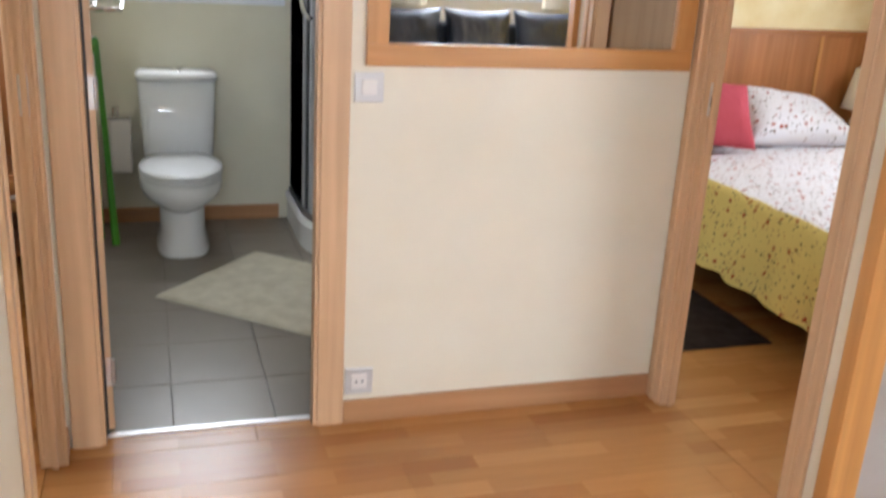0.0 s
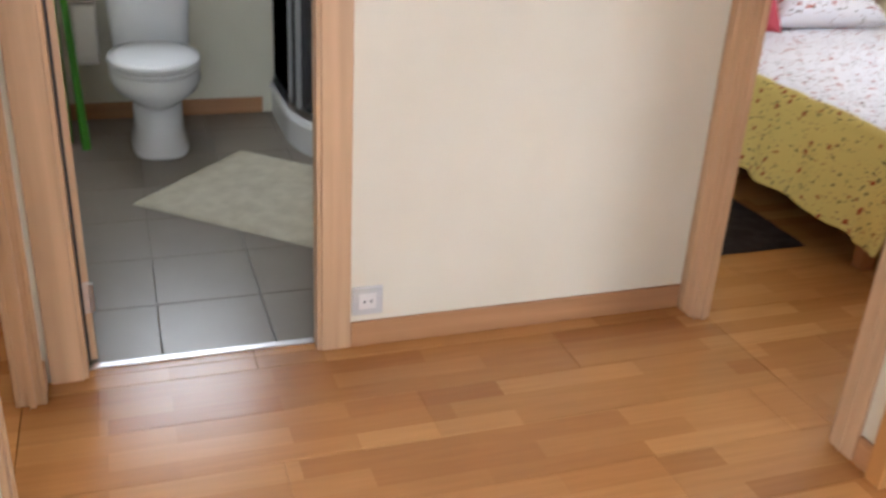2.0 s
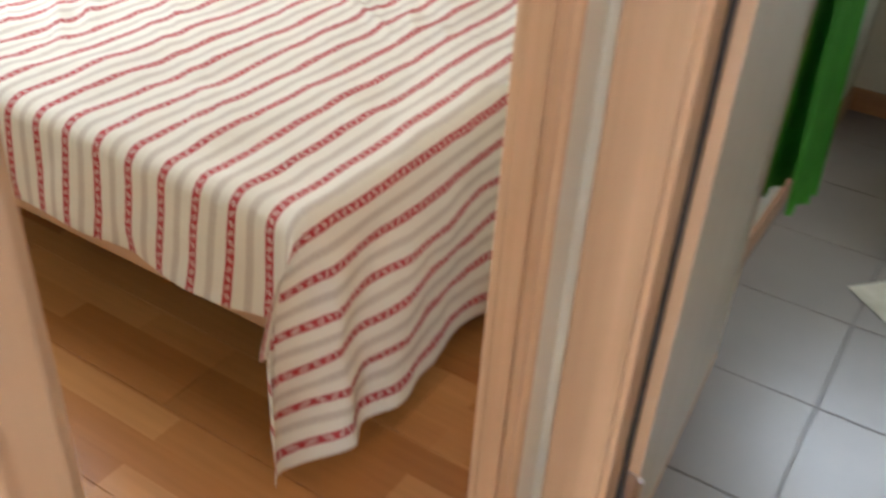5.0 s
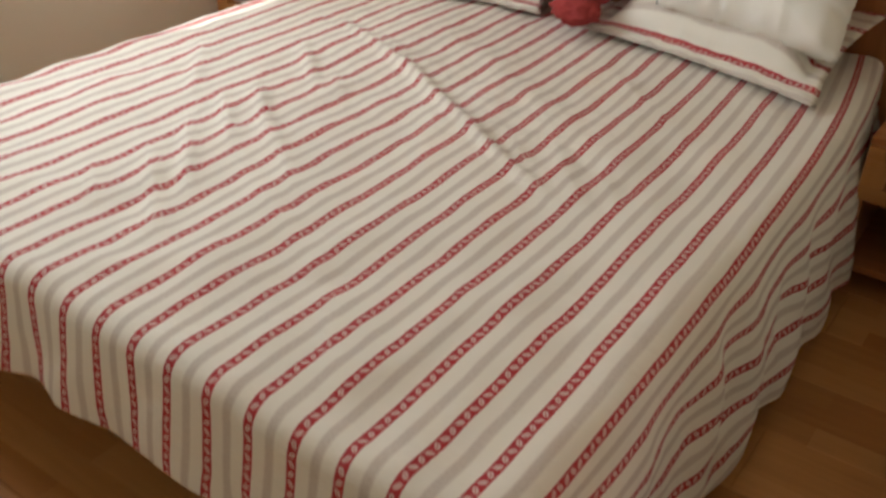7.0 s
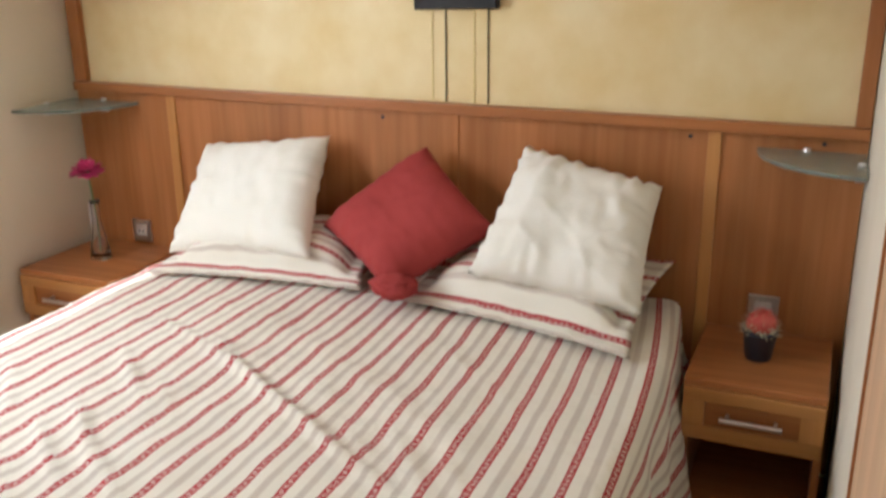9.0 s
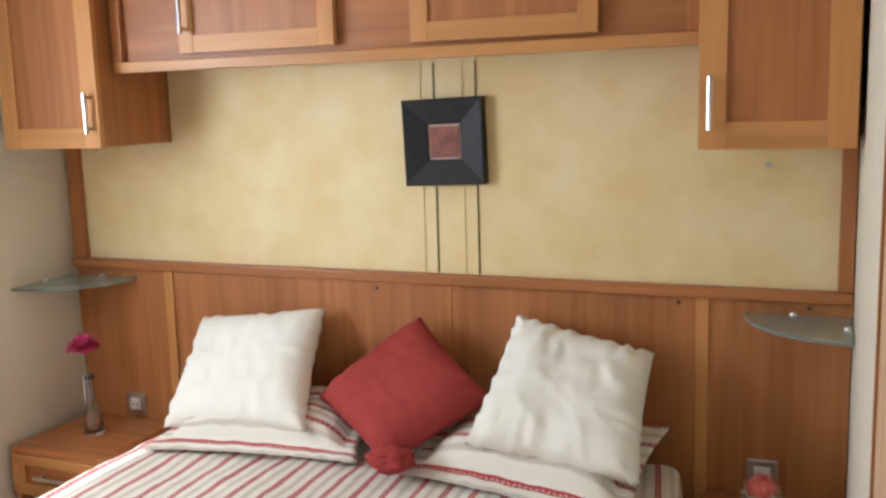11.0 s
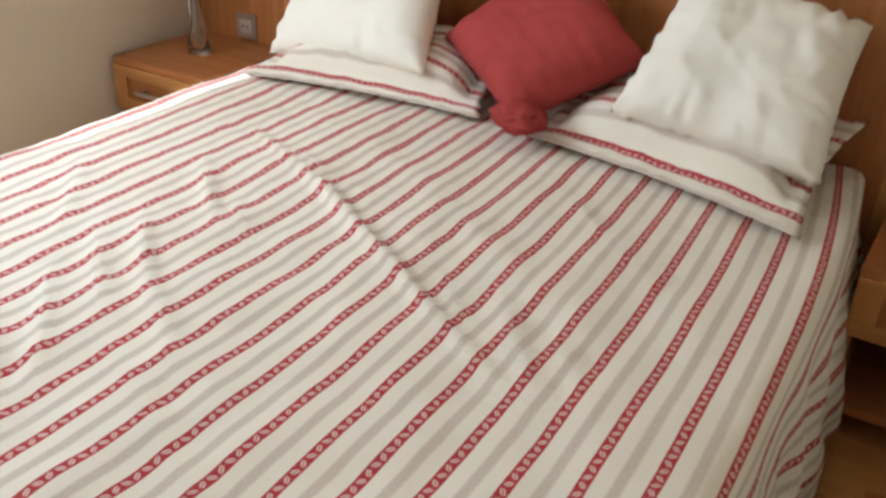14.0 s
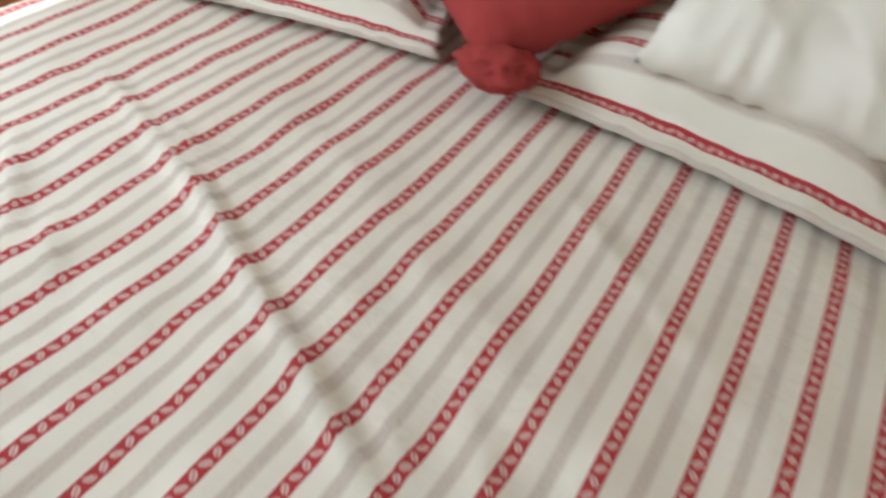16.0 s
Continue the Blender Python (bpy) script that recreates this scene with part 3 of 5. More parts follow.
def wall_plate(name, x, y, z, m, size, label, cat, kind):
    """A square plate on a wall that faces -y."""
    e = thing(name, label, cat, at=(x, y, z))
    s = size / 2
    part("plate", box(-s, s, -0.009, -0.0005, -s, s, 0.004), m, e)
    if kind == "switch":
        part("rocker", box(-s * 0.5, s * 0.5, -0.014, -0.008, -s * 0.5, s * 0.5, 0.003), PLASTIC_W, e)
    else:
        ins = part("insert", box(-s * 0.55, s * 0.55, -0.011, -0.008, -s * 0.55, s * 0.55, 0.002), PLASTIC_W, e)
        part("socket_well", lathe([(s * 0.42, 0), (s * 0.42, 0.0015)], 20), PLASTIC_W, ins).matrix_basis = pose(0, -0.0108, 0, 90)
        for dx in (-0.4, 0.4):
            part("pin_hole", lathe([(s * 0.09, 0), (s * 0.09, 0.001)], 10), DARK, ins).matrix_basis = pose(dx * s * 0.55, -0.0124, 0, 90)
    return e


wall_plate("light_switch", 0.131, 0, 1.054, SILVER, 0.085, "silver-framed light switch with a pale rocker", "light switch", "switch")
wall_plate("wall_socket", 0.127, 0, 0.143, SILVER, 0.088, "silver-framed power socket above the skirting", "socket", "socket")

strip = part("threshold_strip", box(-0.619, -0.015, 0.036, 0.060, 0.0002, 0.0055, 0.002), STEEL)
structure(strip, "worn metal threshold strip at the bathroom door", "trim")

# ---- bathroom ----
leaf = thing("bathroom_door", "beige bathroom door standing open inwards", "door", at=(-0.606, 0.074, 0))
leaf.rotation_euler = (0, 0, radians(94.5))
part("leaf", box(0.002, 0.632, -0.008, 0.028, 0.012, 1.98), DOOR_FACE, leaf)
part("edge_band", box(-0.004, 0.0015, -0.0085, 0.0285, 0.012, 1.98), OAK, leaf)
part("edge_band", box(0.6325, 0.637, -0.0085, 0.0285, 0.012, 1.98), HONEY, leaf)
part("bottom_edge", box(0.002, 0.632, -0.0095, -0.008, 0.012, 0.024), HONEY, leaf)
for z in (0.20, 1.02, 1.8):
    hg = part("hinge", tube([(-0.006, -0.012, z - 0.04), (-0.006, -0.012, z + 0.04)], 0.006, 10), STEEL, leaf)
    part("hinge_plate", box(-0.0055, -0.004, -0.008, 0.02, z - 0.045, z + 0.045), STEEL, hg)

toilet = thing("toilet", "white ceramic close-coupled toilet with closed lid", "toilet", at=(-0.335, 0, 0))


def ell(cx, cy, rx, ry, z, k=32, front=1.0, sq=2.0):
    pts = []
    for i in range(k):
        a = 2 * math.pi * i / k
        c, s = math.cos(a), math.sin(a)
        pts.append((cx + rx * math.copysign(abs(c) ** (2 / sq), c), cy + (ry * front if s < 0 else ry) * math.copysign(abs(s) ** (2 / sq), s), z))
    return pts


part("pedestal", loft([ell(0, 1.89, 0.122, 0.262, 0.0, sq=3), ell(0, 1.89, 0.122, 0.262, 0.012, sq=3), ell(0, 1.89, 0.112, 0.25, 0.022, sq=3), ell(0, 1.895, 0.104, 0.235, 0.10, sq=2.7), ell(0, 1.90, 0.102, 0.215, 0.205, sq=2.6)]), CERAMIC, toilet, smooth=True)
part("bowl", loft([ell(0, 1.90, 0.101, 0.213, 0.195), ell(0, 1.88, 0.135, 0.235, 0.228), ell(0, 1.86, 0.172, 0.268, 0.262), ell(0, 1.85, 0.187, 0.282, 0.30), ell(0, 1.85, 0.187, 0.282, 0.338), ell(0, 1.85, 0.183, 0.275, 0.352)]), CERAMIC, toilet, smooth=True)
part("seat", loft([ell(0, 1.845, 0.182, 0.27, 0.354), ell(0, 1.845, 0.189, 0.277, 0.359), ell(0, 1.845, 0.189, 0.277, 0.368), ell(0, 1.845, 0.184, 0.272, 0.373)]), CERAMIC, toilet, smooth=True)
part("lid", loft([ell(0, 1.845, 0.184, 0.272, 0.376), ell(0, 1.845, 0.191, 0.279, 0.381), ell(0, 1.845, 0.188, 0.276, 0.394), ell(0, 1.845, 0.15, 0.23, 0.402), ell(0, 1.845, 0.05, 0.1, 0.405)]), CERAMIC, toilet, smooth=True)
part("tank", loft([ell(0, 2.15, 0.155, 0.07, 0.35, sq=5), ell(0, 2.145, 0.165, 0.08, 0.37, sq=5), ell(0, 2.14, 0.175, 0.088, 0.56, sq=5), ell(0, 2.138, 0.182, 0.092, 0.745, sq=5)], ), CERAMIC, toilet, smooth=True)
tl = part("tank_lid", loft([ell(0, 2.136, 0.184, 0.094, 0.748, sq=5), ell(0, 2.136, 0.19, 0.1, 0.754, sq=5), ell(0, 2.136, 0.19, 0.1, 0.775, sq=5), ell(0, 2.136, 0.176, 0.088, 0.788, sq=5)]), CERAMIC, toilet, smooth=True)
part("flush_button", lathe([(0.03, 0.788), (0.03, 0.793), (0.024, 0.796)], 24, 0, 2.13), CHROME, toilet, "chrome flush button", smooth=True)

rack = thing("towel_rack", "chrome bathroom towel rack fixed to the wall", "towel rack", at=(-0.72, 0.92, 1.14))
part("rail", tube([(0.001, -0.17, 0.04), (0.155, -0.17, 0.04), (0.172, -0.164, 0.04), (0.18, -0.15, 0.04), (0.18, 0.21, 0.04), (0.172, 0.224, 0.04), (0.155, 0.23, 0.04), (0.001, 0.23, 0.04)], 0.008), CHROME, rack, smooth=True)
part("rail", tube([(0.09, -0.168, 0.04), (0.09, 0.228, 0.04)], 0.006), CHROME, rack, smooth=True)
part("lower_rail", tube([(0.001, -0.15, -0.1), (0.06, -0.15, -0.1), (0.08, -0.14, -0.1), (0.08, 0.2, -0.1), (0.06, 0.22, -0.1), (0.001, 0.22, -0.1)], 0.007), CHROME, rack, smooth=True)


def towel_mesh():
    bm = bmesh.new()
    ny, path = 16, []
    for i in range(15):
        path.append((-0.012, 0.40 + 0.62 * i / 14))
    path[-1] = (-0.010, 1.03)
    for k in range(1, 6):
        a = math.pi * (1 - k / 6)
        path.append((0.012 * math.cos(a), 1.04 + 0.014 * math.sin(a)))
    for i in range(19):
        path.append((0.012 + 0.03 * i / 18, 1.04 - 0.66 * i / 18))
    rows = []
    for j in range(ny + 1):
        y = 0.705 + 0.345 * j / ny
        wob = 0.012 * math.sin(j * 0.9) + 0.006 * math.sin(j * 2.3)
        rows.append([bm.verts.new((-0.64 + x + wob * (1.1 - z), y, 1.04 + (z - 1.04) * (1 + 0.17 * j / ny))) for x, z in path])
    for a, b2 in zip(rows, rows[1:]):
        for i in range(len(path) - 1):
            bm.faces.new((a[i], b2[i], b2[i + 1], a[i + 1]))
    bmesh.ops.solidify(bm, geom=bm.faces[:], thickness=0.006)
    bmesh.ops.recalc_face_normals(bm, faces=bm.faces)
    return bm


tagged(part("towel", towel_mesh(), TOWEL, smooth=True), "bright green towel hanging over the chrome rail", "towel")

tp = thing("paper_holder", "chrome paper holder with a white roll beside the toilet", "paper holder", at=(-0.605, 2.238, 0.55))
part("bracket", box(-0.055, 0.055, -0.1, -0.001, 0.0, 0.012, 0.004), CHROME, tp)
part("hook", tube([(-0.03, -0.05, 0.01), (-0.03, -0.05, 0.05)], 0.007), CHROME, tp)
part("hook", tube([(-0.01, -0.05, 0.01), (-0.01, -0.05, 0.05)], 0.007), CHROME, tp)
part("paper", box(-0.05, 0.05, -0.10, -0.006, -0.27, -0.004, 0.012), PLASTIC_W, tp, "white paper hanging down")


def quarter(x0, y0, x1, y1, r, k=20):
    """The outline of a corner shower: straight sides to the walls and a rounded front corner at x0, y0."""
    pts = [(x1, y0)]
    for i in range(k + 1):
        a = -math.pi / 2 - (math.pi / 2) * i / k
        pts.append((x0 + r + r * math.cos(a), y0 + r + r * math.sin(a)))
    pts.append((x0, y1))
    return pts


shower = thing("shower_cabin", "rounded corner shower with smoked glass and a white tray", "shower", at=(0, 0, 0))
out = quarter(0.215, 1.265, 1.148, 2.236, 0.55)


def slab(outline, close, z0, z1, ins=0.0):
    bm = bmesh.new()
    pts = outline + close
    lo = [bm.verts.new((x, y, z0)) for x, y in pts]
    hi = [bm.verts.new((x + (ins if x < 1.1 else 0), y + (ins if y < 2.2 else 0), z1)) for x, y in pts]
    k = len(pts)
    for i in range(k):
        bm.faces.new((lo[i], lo[(i + 1) % k], hi[(i + 1) % k], hi[i]))
    bm.faces.new(hi)
    bm.faces.new(list(reversed(lo)))
    bmesh.ops.recalc_face_normals(bm, faces=bm.faces)
    return bm


def ribbon(outline, z0, z1, t):
    bm = bmesh.new()
    lo = [bm.verts.new((x, y, z0)) for x, y in outline]
    hi = [bm.verts.new((x, y, z1)) for x, y in outline]
    for i in range(len(outline) - 1):
        bm.faces.new((lo[i], lo[i + 1], hi[i + 1], hi[i]))
    bmesh.ops.solidify(bm, geom=bm.faces[:], thickness=t)
    bmesh.ops.recalc_face_normals(bm, faces=bm.faces)
    return bm


part("tray", slab(out, [(1.148, 2.236)], 0.0, 0.125), CERAMIC, shower, "white shower tray")
part("tray_rim", slab(quarter(0.203, 1.253, 1.148, 2.236, 0.56), [(1.148, 2.236)], 0.126, 0.15, 0.008), CERAMIC, shower)
part("lower_rail", ribbon(quarter(0.223, 1.273, 1.14, 2.23, 0.545), 0.151, 0.185, 0.018), STEEL, shower, "grey metal rail")
part("glass_screen", ribbon(quarter(0.229, 1.279, 1.14, 2.23, 0.54), 0.186, 1.95, 0.006), SMOKE, shower, "smoked dark glass", smooth=True)
part("upper_rail", ribbon(quarter(0.223, 1.273, 1.14, 2.23, 0.545), 1.951, 1.99, 0.018), STEEL, shower)
for px, py in ((0.235, 1.77), (0.249, 1.665), (0.30, 1.545)):
    part("upright", box(px - 0.012, px + 0.008, py - 0.012, py + 0.012, 0.186, 1.95, 0.003), TRAY_GREY if py != 1.70 else CHROME, shower)
hp = []
for i in range(13):
    a = math.pi * i / 12
    hp.append((0.238 - 0.05 * math.sin(a), 1.64 - 0.014 * math.sin(a), 1.21 + 0.115 * math.cos(a)))
part("handle", tube(hp, 0.011), CHROME, shower, "chrome curved door handle", smooth=True)


def rug_mesh(w, d, h, n=46, amp=0.003):
    bm = bmesh.new()
    g = [[None] * (n + 1) for _ in range(n + 1)]
    for i in range(n + 1):
        for j in range(n + 1):
            x, y = w * i / n, d * j / n
            edge = min(i, j, n - i, n - j)
            z = (h if edge > 0 else 0.001) + (amp * noise.noise(Vector((x * 25, y * 25, 3))) if edge > 0 else 0)
            wob = 0.006 * noise.noise(Vector((x * 6, y * 6, 8)))
            g[i][j] = bm.verts.new((x + wob, y + wob, z))
    for i in range(n):
        for j in range(n):
            bm.faces.new((g[i][j], g[i + 1][j], g[i + 1][j + 1], g[i][j + 1]))
    return bm


mat_ob = tagged(part("bath_mat", rug_mesh(0.80, 0.69, 0.013), SHAG, smooth=True), "cream shaggy bath mat lying askew on grey tiles", "bath mat")
mat_ob.matrix_world = pose(-0.475, 1.162, 0.001, 0, 0, -41.5)


# ---- cloth ----
def ridge(x, y, x0, y0, x1, y1, w, h):
    """A soft fold along a line in the cloth."""
    dx, dy = x1 - x0, y1 - y0
    l2 = dx * dx + dy * dy
    t = ((x - x0) * dx + (y - y0) * dy) / l2
    d = abs((x - x0) * dy - (y - y0) * dx) / math.sqrt(l2)
    tt = max(0.0, min(1.0, t))
    fade = math.sin(math.pi * tt) ** 0.5 if 0 < t < 1 else 0
    return h * fade * math.exp(-(d / w) ** 2)


def cover_mesh(xl, xr, yf, yh, top, hang_l, hang_r, hang_f, folds, wob=1.0, step=0.022, flare=0.22, rnd=0.04, swing=0.0, skew=0.0, taper=0.0):
    """A bedspread over a mattress: it bends over the sides and the foot, and its corners hang in cones."""
    bm = bmesh.new()
    uvl = bm.loops.layers.uv.new("UVMap")
    w, l = xr - xl, yh - yf
    ns, nt_ = int((w + hang_l + hang_r) / step), int((l + hang_f) / step)
    grid, uvs = [], {}

    def bend(d):
        """How far out and down a point lies at d past the edge."""
        if d <= 0:
            return 0.0, 0.0
        a = min(d / rnd, math.pi / 2)
        o, dn = rnd * math.sin(a), rnd * (1 - math.cos(a))
        rest = d - rnd * math.pi / 2
        return (o + rest * flare * 0.4, dn + rest * 0.97) if rest > 0 else (o, dn)

    for i in range(ns + 1):
        row = []
        s = -hang_l + (w + hang_l + hang_r) * i / ns
        for j in range(nt_ + 1):
            t = -hang_f + (l + hang_f) * j / nt_
            a = s - w if s > w else (-s if s < 0 else 0.0)
            sgn = 1 if s > w else -1
            b2 = -t if t < 0 else 0.0
            r = min(math.hypot(a, b2), max(a, b2) + 0.025)
            x, y = xl + min(max(s, 0), w), yf + max(t, 0)
            o, dn = bend(r)
            if r > 1e-6:
                k = min(1.0, min(a, b2) / 0.1)
                turn = math.pi / 2 * (2 * math.atan2(b2, a) / math.pi) ** (1.0 - swing * k)
                x += sgn * o * (1.0 - swing * 0.6 * k) * math.cos(turn)
                y -= o * (1.0 + (0.45 + 0.5 * swing) * k) * math.sin(turn)
            z = top - dn
            away = max(0.0, min(1.0, (t - 0.62 * l) / (0.38 * l)))
            x -= taper * away * away * max(0.0, min(1.0, (s - 0.75 * w) / (0.25 * w)))
            if r < 0.06:
                z += 0.007 * wob * noise.noise(Vector((s * 5, t * 5, 2))) + 0.005 * noise.noise(Vector((s * 13, t * 10, 5))) + 0.0022 * noise.noise(Vector((s * 30, t * 22, 7)))
                z += sum(ridge(x, y, *f) for f in folds)
            else:
                q = min(1.0, (r - 0.06) / 0.2)
                wave = 0.013 * q * wob * math.sin((t + 0.25 * a if a > b2 else s) * 24 + 3 * noise.noise(Vector((s * 3, t * 3, 0))))
                wave += 0.012 * q * noise.noise(Vector((s * 9, t * 9, 4))) + 0.004 * q * noise.noise(Vector((s * 22, t * 22, 6)))
                if a >= b2:
                    x += sgn * wave
                else:
                    y -= wave
                z += 0.012 * q * noise.noise(Vector((s * 4, t * 4, 9)))
            z = max(z, 0.006)
            v = bm.verts.new((x, y, z))
            lean = max(0.35, min(1.0, 0.35 + 0.65 * (s - 0.35 * w) / (0.35 * w)))
            uvs[v] = (s + skew * lean * max(t, 0.0) ** 2, t)
            row.append(v)
        grid.append(row)
    for i in range(ns):
        for j in range(nt_):
            bm.faces.new((grid[i][j], grid[i + 1][j], grid[i + 1][j + 1], grid[i][j + 1]))
    for f in bm.faces:
        for lp in f.loops:
            lp[uvl].uv = uvs[lp.vert]
    bm.normal_update()
    return bm


def cushion_mesh(tl_, tr_, bl_, br_, thick, n=44, wrinkle=0.004, seed=0, uv_rot=False, pinch=0.80, flange=0.0, pleat=0.0):
    """A stuffed pillow between four corners: seams gathered in small pleats, a flat flange round it if any."""
    bm = bmesh.new()
    uvl = bm.loops.layers.uv.new("UVMap")
    tl_, tr_, bl_, br_ = Vector(tl_), Vector(tr_), Vector(bl_), Vector(br_)
    nrm = (tr_ - bl_).cross(tl_ - br_).normalized()
    sw, sh = (tr_ - tl_).length, (tl_ - bl_).length
    uvs, sides = {}, []
    border = {}
    for sd in (1, -1):
        g = []
        for i in range(n + 1):
            row = []
            for j in range(n + 1):
                u, v = i / n, j / n
                edge = i in (0, n) or j in (0, n)
                if edge and (i, j) in border:
                    row.append(border[(i, j)])
                    continue
                a, b2 = 2 * u - 1, 2 * v - 1
                pu = 0.5 + 0.5 * a * (1 - (1 - pinch) * 0.5 * (1 - b2 * b2))
                pv = 0.5 + 0.5 * b2 * (1 - (1 - pinch) * 0.5 * (1 - a * a))
                p = (bl_ * (1 - pu) + br_ * pu) * (1 - pv) + (tl_ * (1 - pu) + tr_ * pu) * pv
                fa, fb = 1 - 2 * flange / sw, 1 - 2 * flange / sh
                ia, ib = min(1.0, abs(a) / fa), min(1.0, abs(b2) / fb)
                hgt = thick / 2 * ((1 - ia ** 4) * (1 - ib ** 4)) ** 0.55 + (0.004 if flange and not edge else 0)
                side, rim = (v, min(u, 1 - u)) if abs(a) > abs(b2) else (u, min(v, 1 - v))
                ruffle = math.sin(side * 46 + 4 * noise.noise(Vector((side * 6, seed, a > b2)))) * (0.5 + noise.noise(Vector((side * 4 + seed, 2, sd))))
                hgt += pleat * ruffle * math.exp(-rim * 13) * min(1, rim * 40)
                crease = 1 - abs(noise.noise(Vector((u * 2.6 + seed, v * 3.4 + 0.8 * u, sd * 3)))) * 5
                hgt += 0.5 * wrinkle * max(0.0, crease) ** 2 * min(1, 5 * rim)
                p = p + (tl_ - bl_) * (0.35 * pleat * ruffle if edge else 0) / sh
                hgt += wrinkle * (noise.noise(Vector((u * 5 + seed, v * 5, sd))) + 0.6 * noise.noise(Vector((u * 13 + seed, v * 6, sd * 2)))) * min(1, 6 * min(u, 1 - u, v, 1 - v) + 0.1)
                vert = bm.verts.new(p + nrm * sd * hgt)
                uvs[vert] = (v * sh, u * sw) if uv_rot else (u * sw, v * sh)
                if edge:
                    border[(i, j)] = vert
                row.append(vert)
            g.append(row)
        sides.append(g)
    for g, flip in zip(sides, (False, True)):
        for i in range(n):
            for j in range(n):
                q = (g[i][j], g[i + 1][j], g[i + 1][j + 1], g[i][j + 1])
                bm.faces.new(tuple(reversed(q)) if flip else q)
    for f in bm.faces:
        for lp in f.loops:
            lp[uvl].uv = uvs[lp.vert]
    bmesh.ops.recalc_face_normals(bm, faces=bm.faces)
    return bm


# ---- striped bedroom ----
BX0, BX1, BY0, BY1, BZ = -2.735, -1.185, 0.03, 1.905, 0.50
bed = thing("double_bed", "double bed on a pale wooden frame against a headboard", "bed", at=(0, 0, 0))
part("foot_rail", box(BX0 + 0.02, BX1 - 0.02, BY0 + 0.015, BY0 + 0.04, 0.20, 0.30, 0.004), OAK_X, bed, "pale wooden foot rail")
part("side_rail", box(BX1 - 0.045, BX1 - 0.02, BY0 + 0.041, BY1, 0.20, 0.30, 0.004), OAK_Y, bed)
part("side_rail", box(BX0 + 0.02, BX0 + 0.045, BY0 + 0.041, BY1, 0.20, 0.30, 0.004), OAK_Y, bed)
for px in (BX0 + 0.1, BX1 - 0.16):
    for py in (BY0 + 0.25, BY1 - 0.2):
        part("leg", box(px, px + 0.06, py, py + 0.06, 0, 0.2, 0.003), DARK_WOOD, bed)
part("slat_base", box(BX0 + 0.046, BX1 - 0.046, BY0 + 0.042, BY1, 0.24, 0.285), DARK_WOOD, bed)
part("mattress", box(BX0 + 0.03, BX1 - 0.03, BY0 + 0.03, BY1, 0.301, BZ - 0.014, 0.03), WHITE_COTTON, bed)
FOLDS = [(-2.50, 1.26, -1.98, 1.01, 0.014, 0.011), (-2.15, 1.10, -1.66, 0.80, 0.014, 0.015), (-1.78, 0.87, -1.48, 0.70, 0.013, 0.010), (-2.2, 1.36, -1.3, 0.82, 0.04, 0.006),
         (-2.30, 0.57, -2.02, 0.32, 0.013, 0.012), (-2.34, 0.70, -2.09, 0.50, 0.012, 0.010), (-2.33, 0.80, -2.04, 0.55, 0.012, 0.011), (-2.42, 1.05, -2.16, 0.82, 0.013, 0.010),
         (-2.24, 0.42, -1.95, 0.19, 0.014, 0.010), (-2.27, 0.31, -2.13, 0.20, 0.012, 0.008), (-2.10, 0.62, -1.88, 0.45, 0.011, 0.007), (-2.23, 0.95, -2.05, 0.79, 0.010, 0.007),
         (-2.29, 1.20, -2.10, 1.10, 0.010, 0.007), (-1.73, 0.93, -1.60, 0.80, 0.010, 0.008), (-1.47, 0.87, -1.39, 0.76, 0.010, 0.006), (-1.67, 1.00, -1.46, 0.74, 0.011, 0.006),
         (-1.70, 1.35, -1.40, 1.10, 0.012, 0.006), (-2.10, 0.50, -1.40, 0.15, 0.02, 0.004), (-1.62, 0.25, -1.49, 0.10, 0.012, 0.006), (-2.62, 0.90, -2.35, 0.62, 0.014, 0.009)]
tagged(part("bedspread", cover_mesh(BX0, BX1, BY0, 1.86, BZ, 0.3, 0.475, 0.225, FOLDS, step=0.014, flare=0.36, swing=0.62, skew=0.021, taper=0.045), STRIPES, smooth=True), "white bedspread with red and grey stripes, slightly rumpled", "bedspread")


def pillow(name, tl_, tr_, bl_, br_, th, m, label, cat, **k):
    return tagged(part(name, cushion_mesh(tl_, tr_, bl_, br_, th, **k), m, smooth=True), label, cat)


pillow("bed_pillow", (-2.72, 1.90, 0.60), (-2.06, 1.90, 0.60), (-2.70, 1.465, 0.515), (-2.03, 1.57, 0.517), 0.15, PILLOW_STRIPES, "striped bed pillow lying flat against the headboard", "pillow", uv_rot=True, seed=3, flange=0.055, wrinkle=0.008, pleat=0.008)
pillow("bed_pillow", (-1.88, 1.90, 0.60), (-1.22, 1.90, 0.60), (-1.91, 1.545, 0.517), (-1.235, 1.40, 0.515), 0.15, PILLOW_STRIPES, "striped bed pillow lying flat against the headboard", "pillow", uv_rot=True, seed=7, flange=0.055, wrinkle=0.008, pleat=0.008)
pillow("white_cushion", (-2.74, 1.87, 0.82), (-2.275, 1.865, 0.88), (-2.713, 1.60, 0.535), (-2.194, 1.58, 0.585), 0.15, WHITE_COTTON, "square white cushion leaning on the headboard", "cushion", seed=11, wrinkle=0.007, pleat=0.012, pinch=0.86)
pillow("white_cushion", (-1.652, 1.875, 0.893), (-1.255, 1.80, 0.828), (-1.708, 1.57, 0.608), (-1.24, 1.52, 0.58), 0.16, WHITE_COTTON, "square white cushion tilted against the headboard", "cushion", seed=19, wrinkle=0.012, pleat=0.022, pinch=0.9)
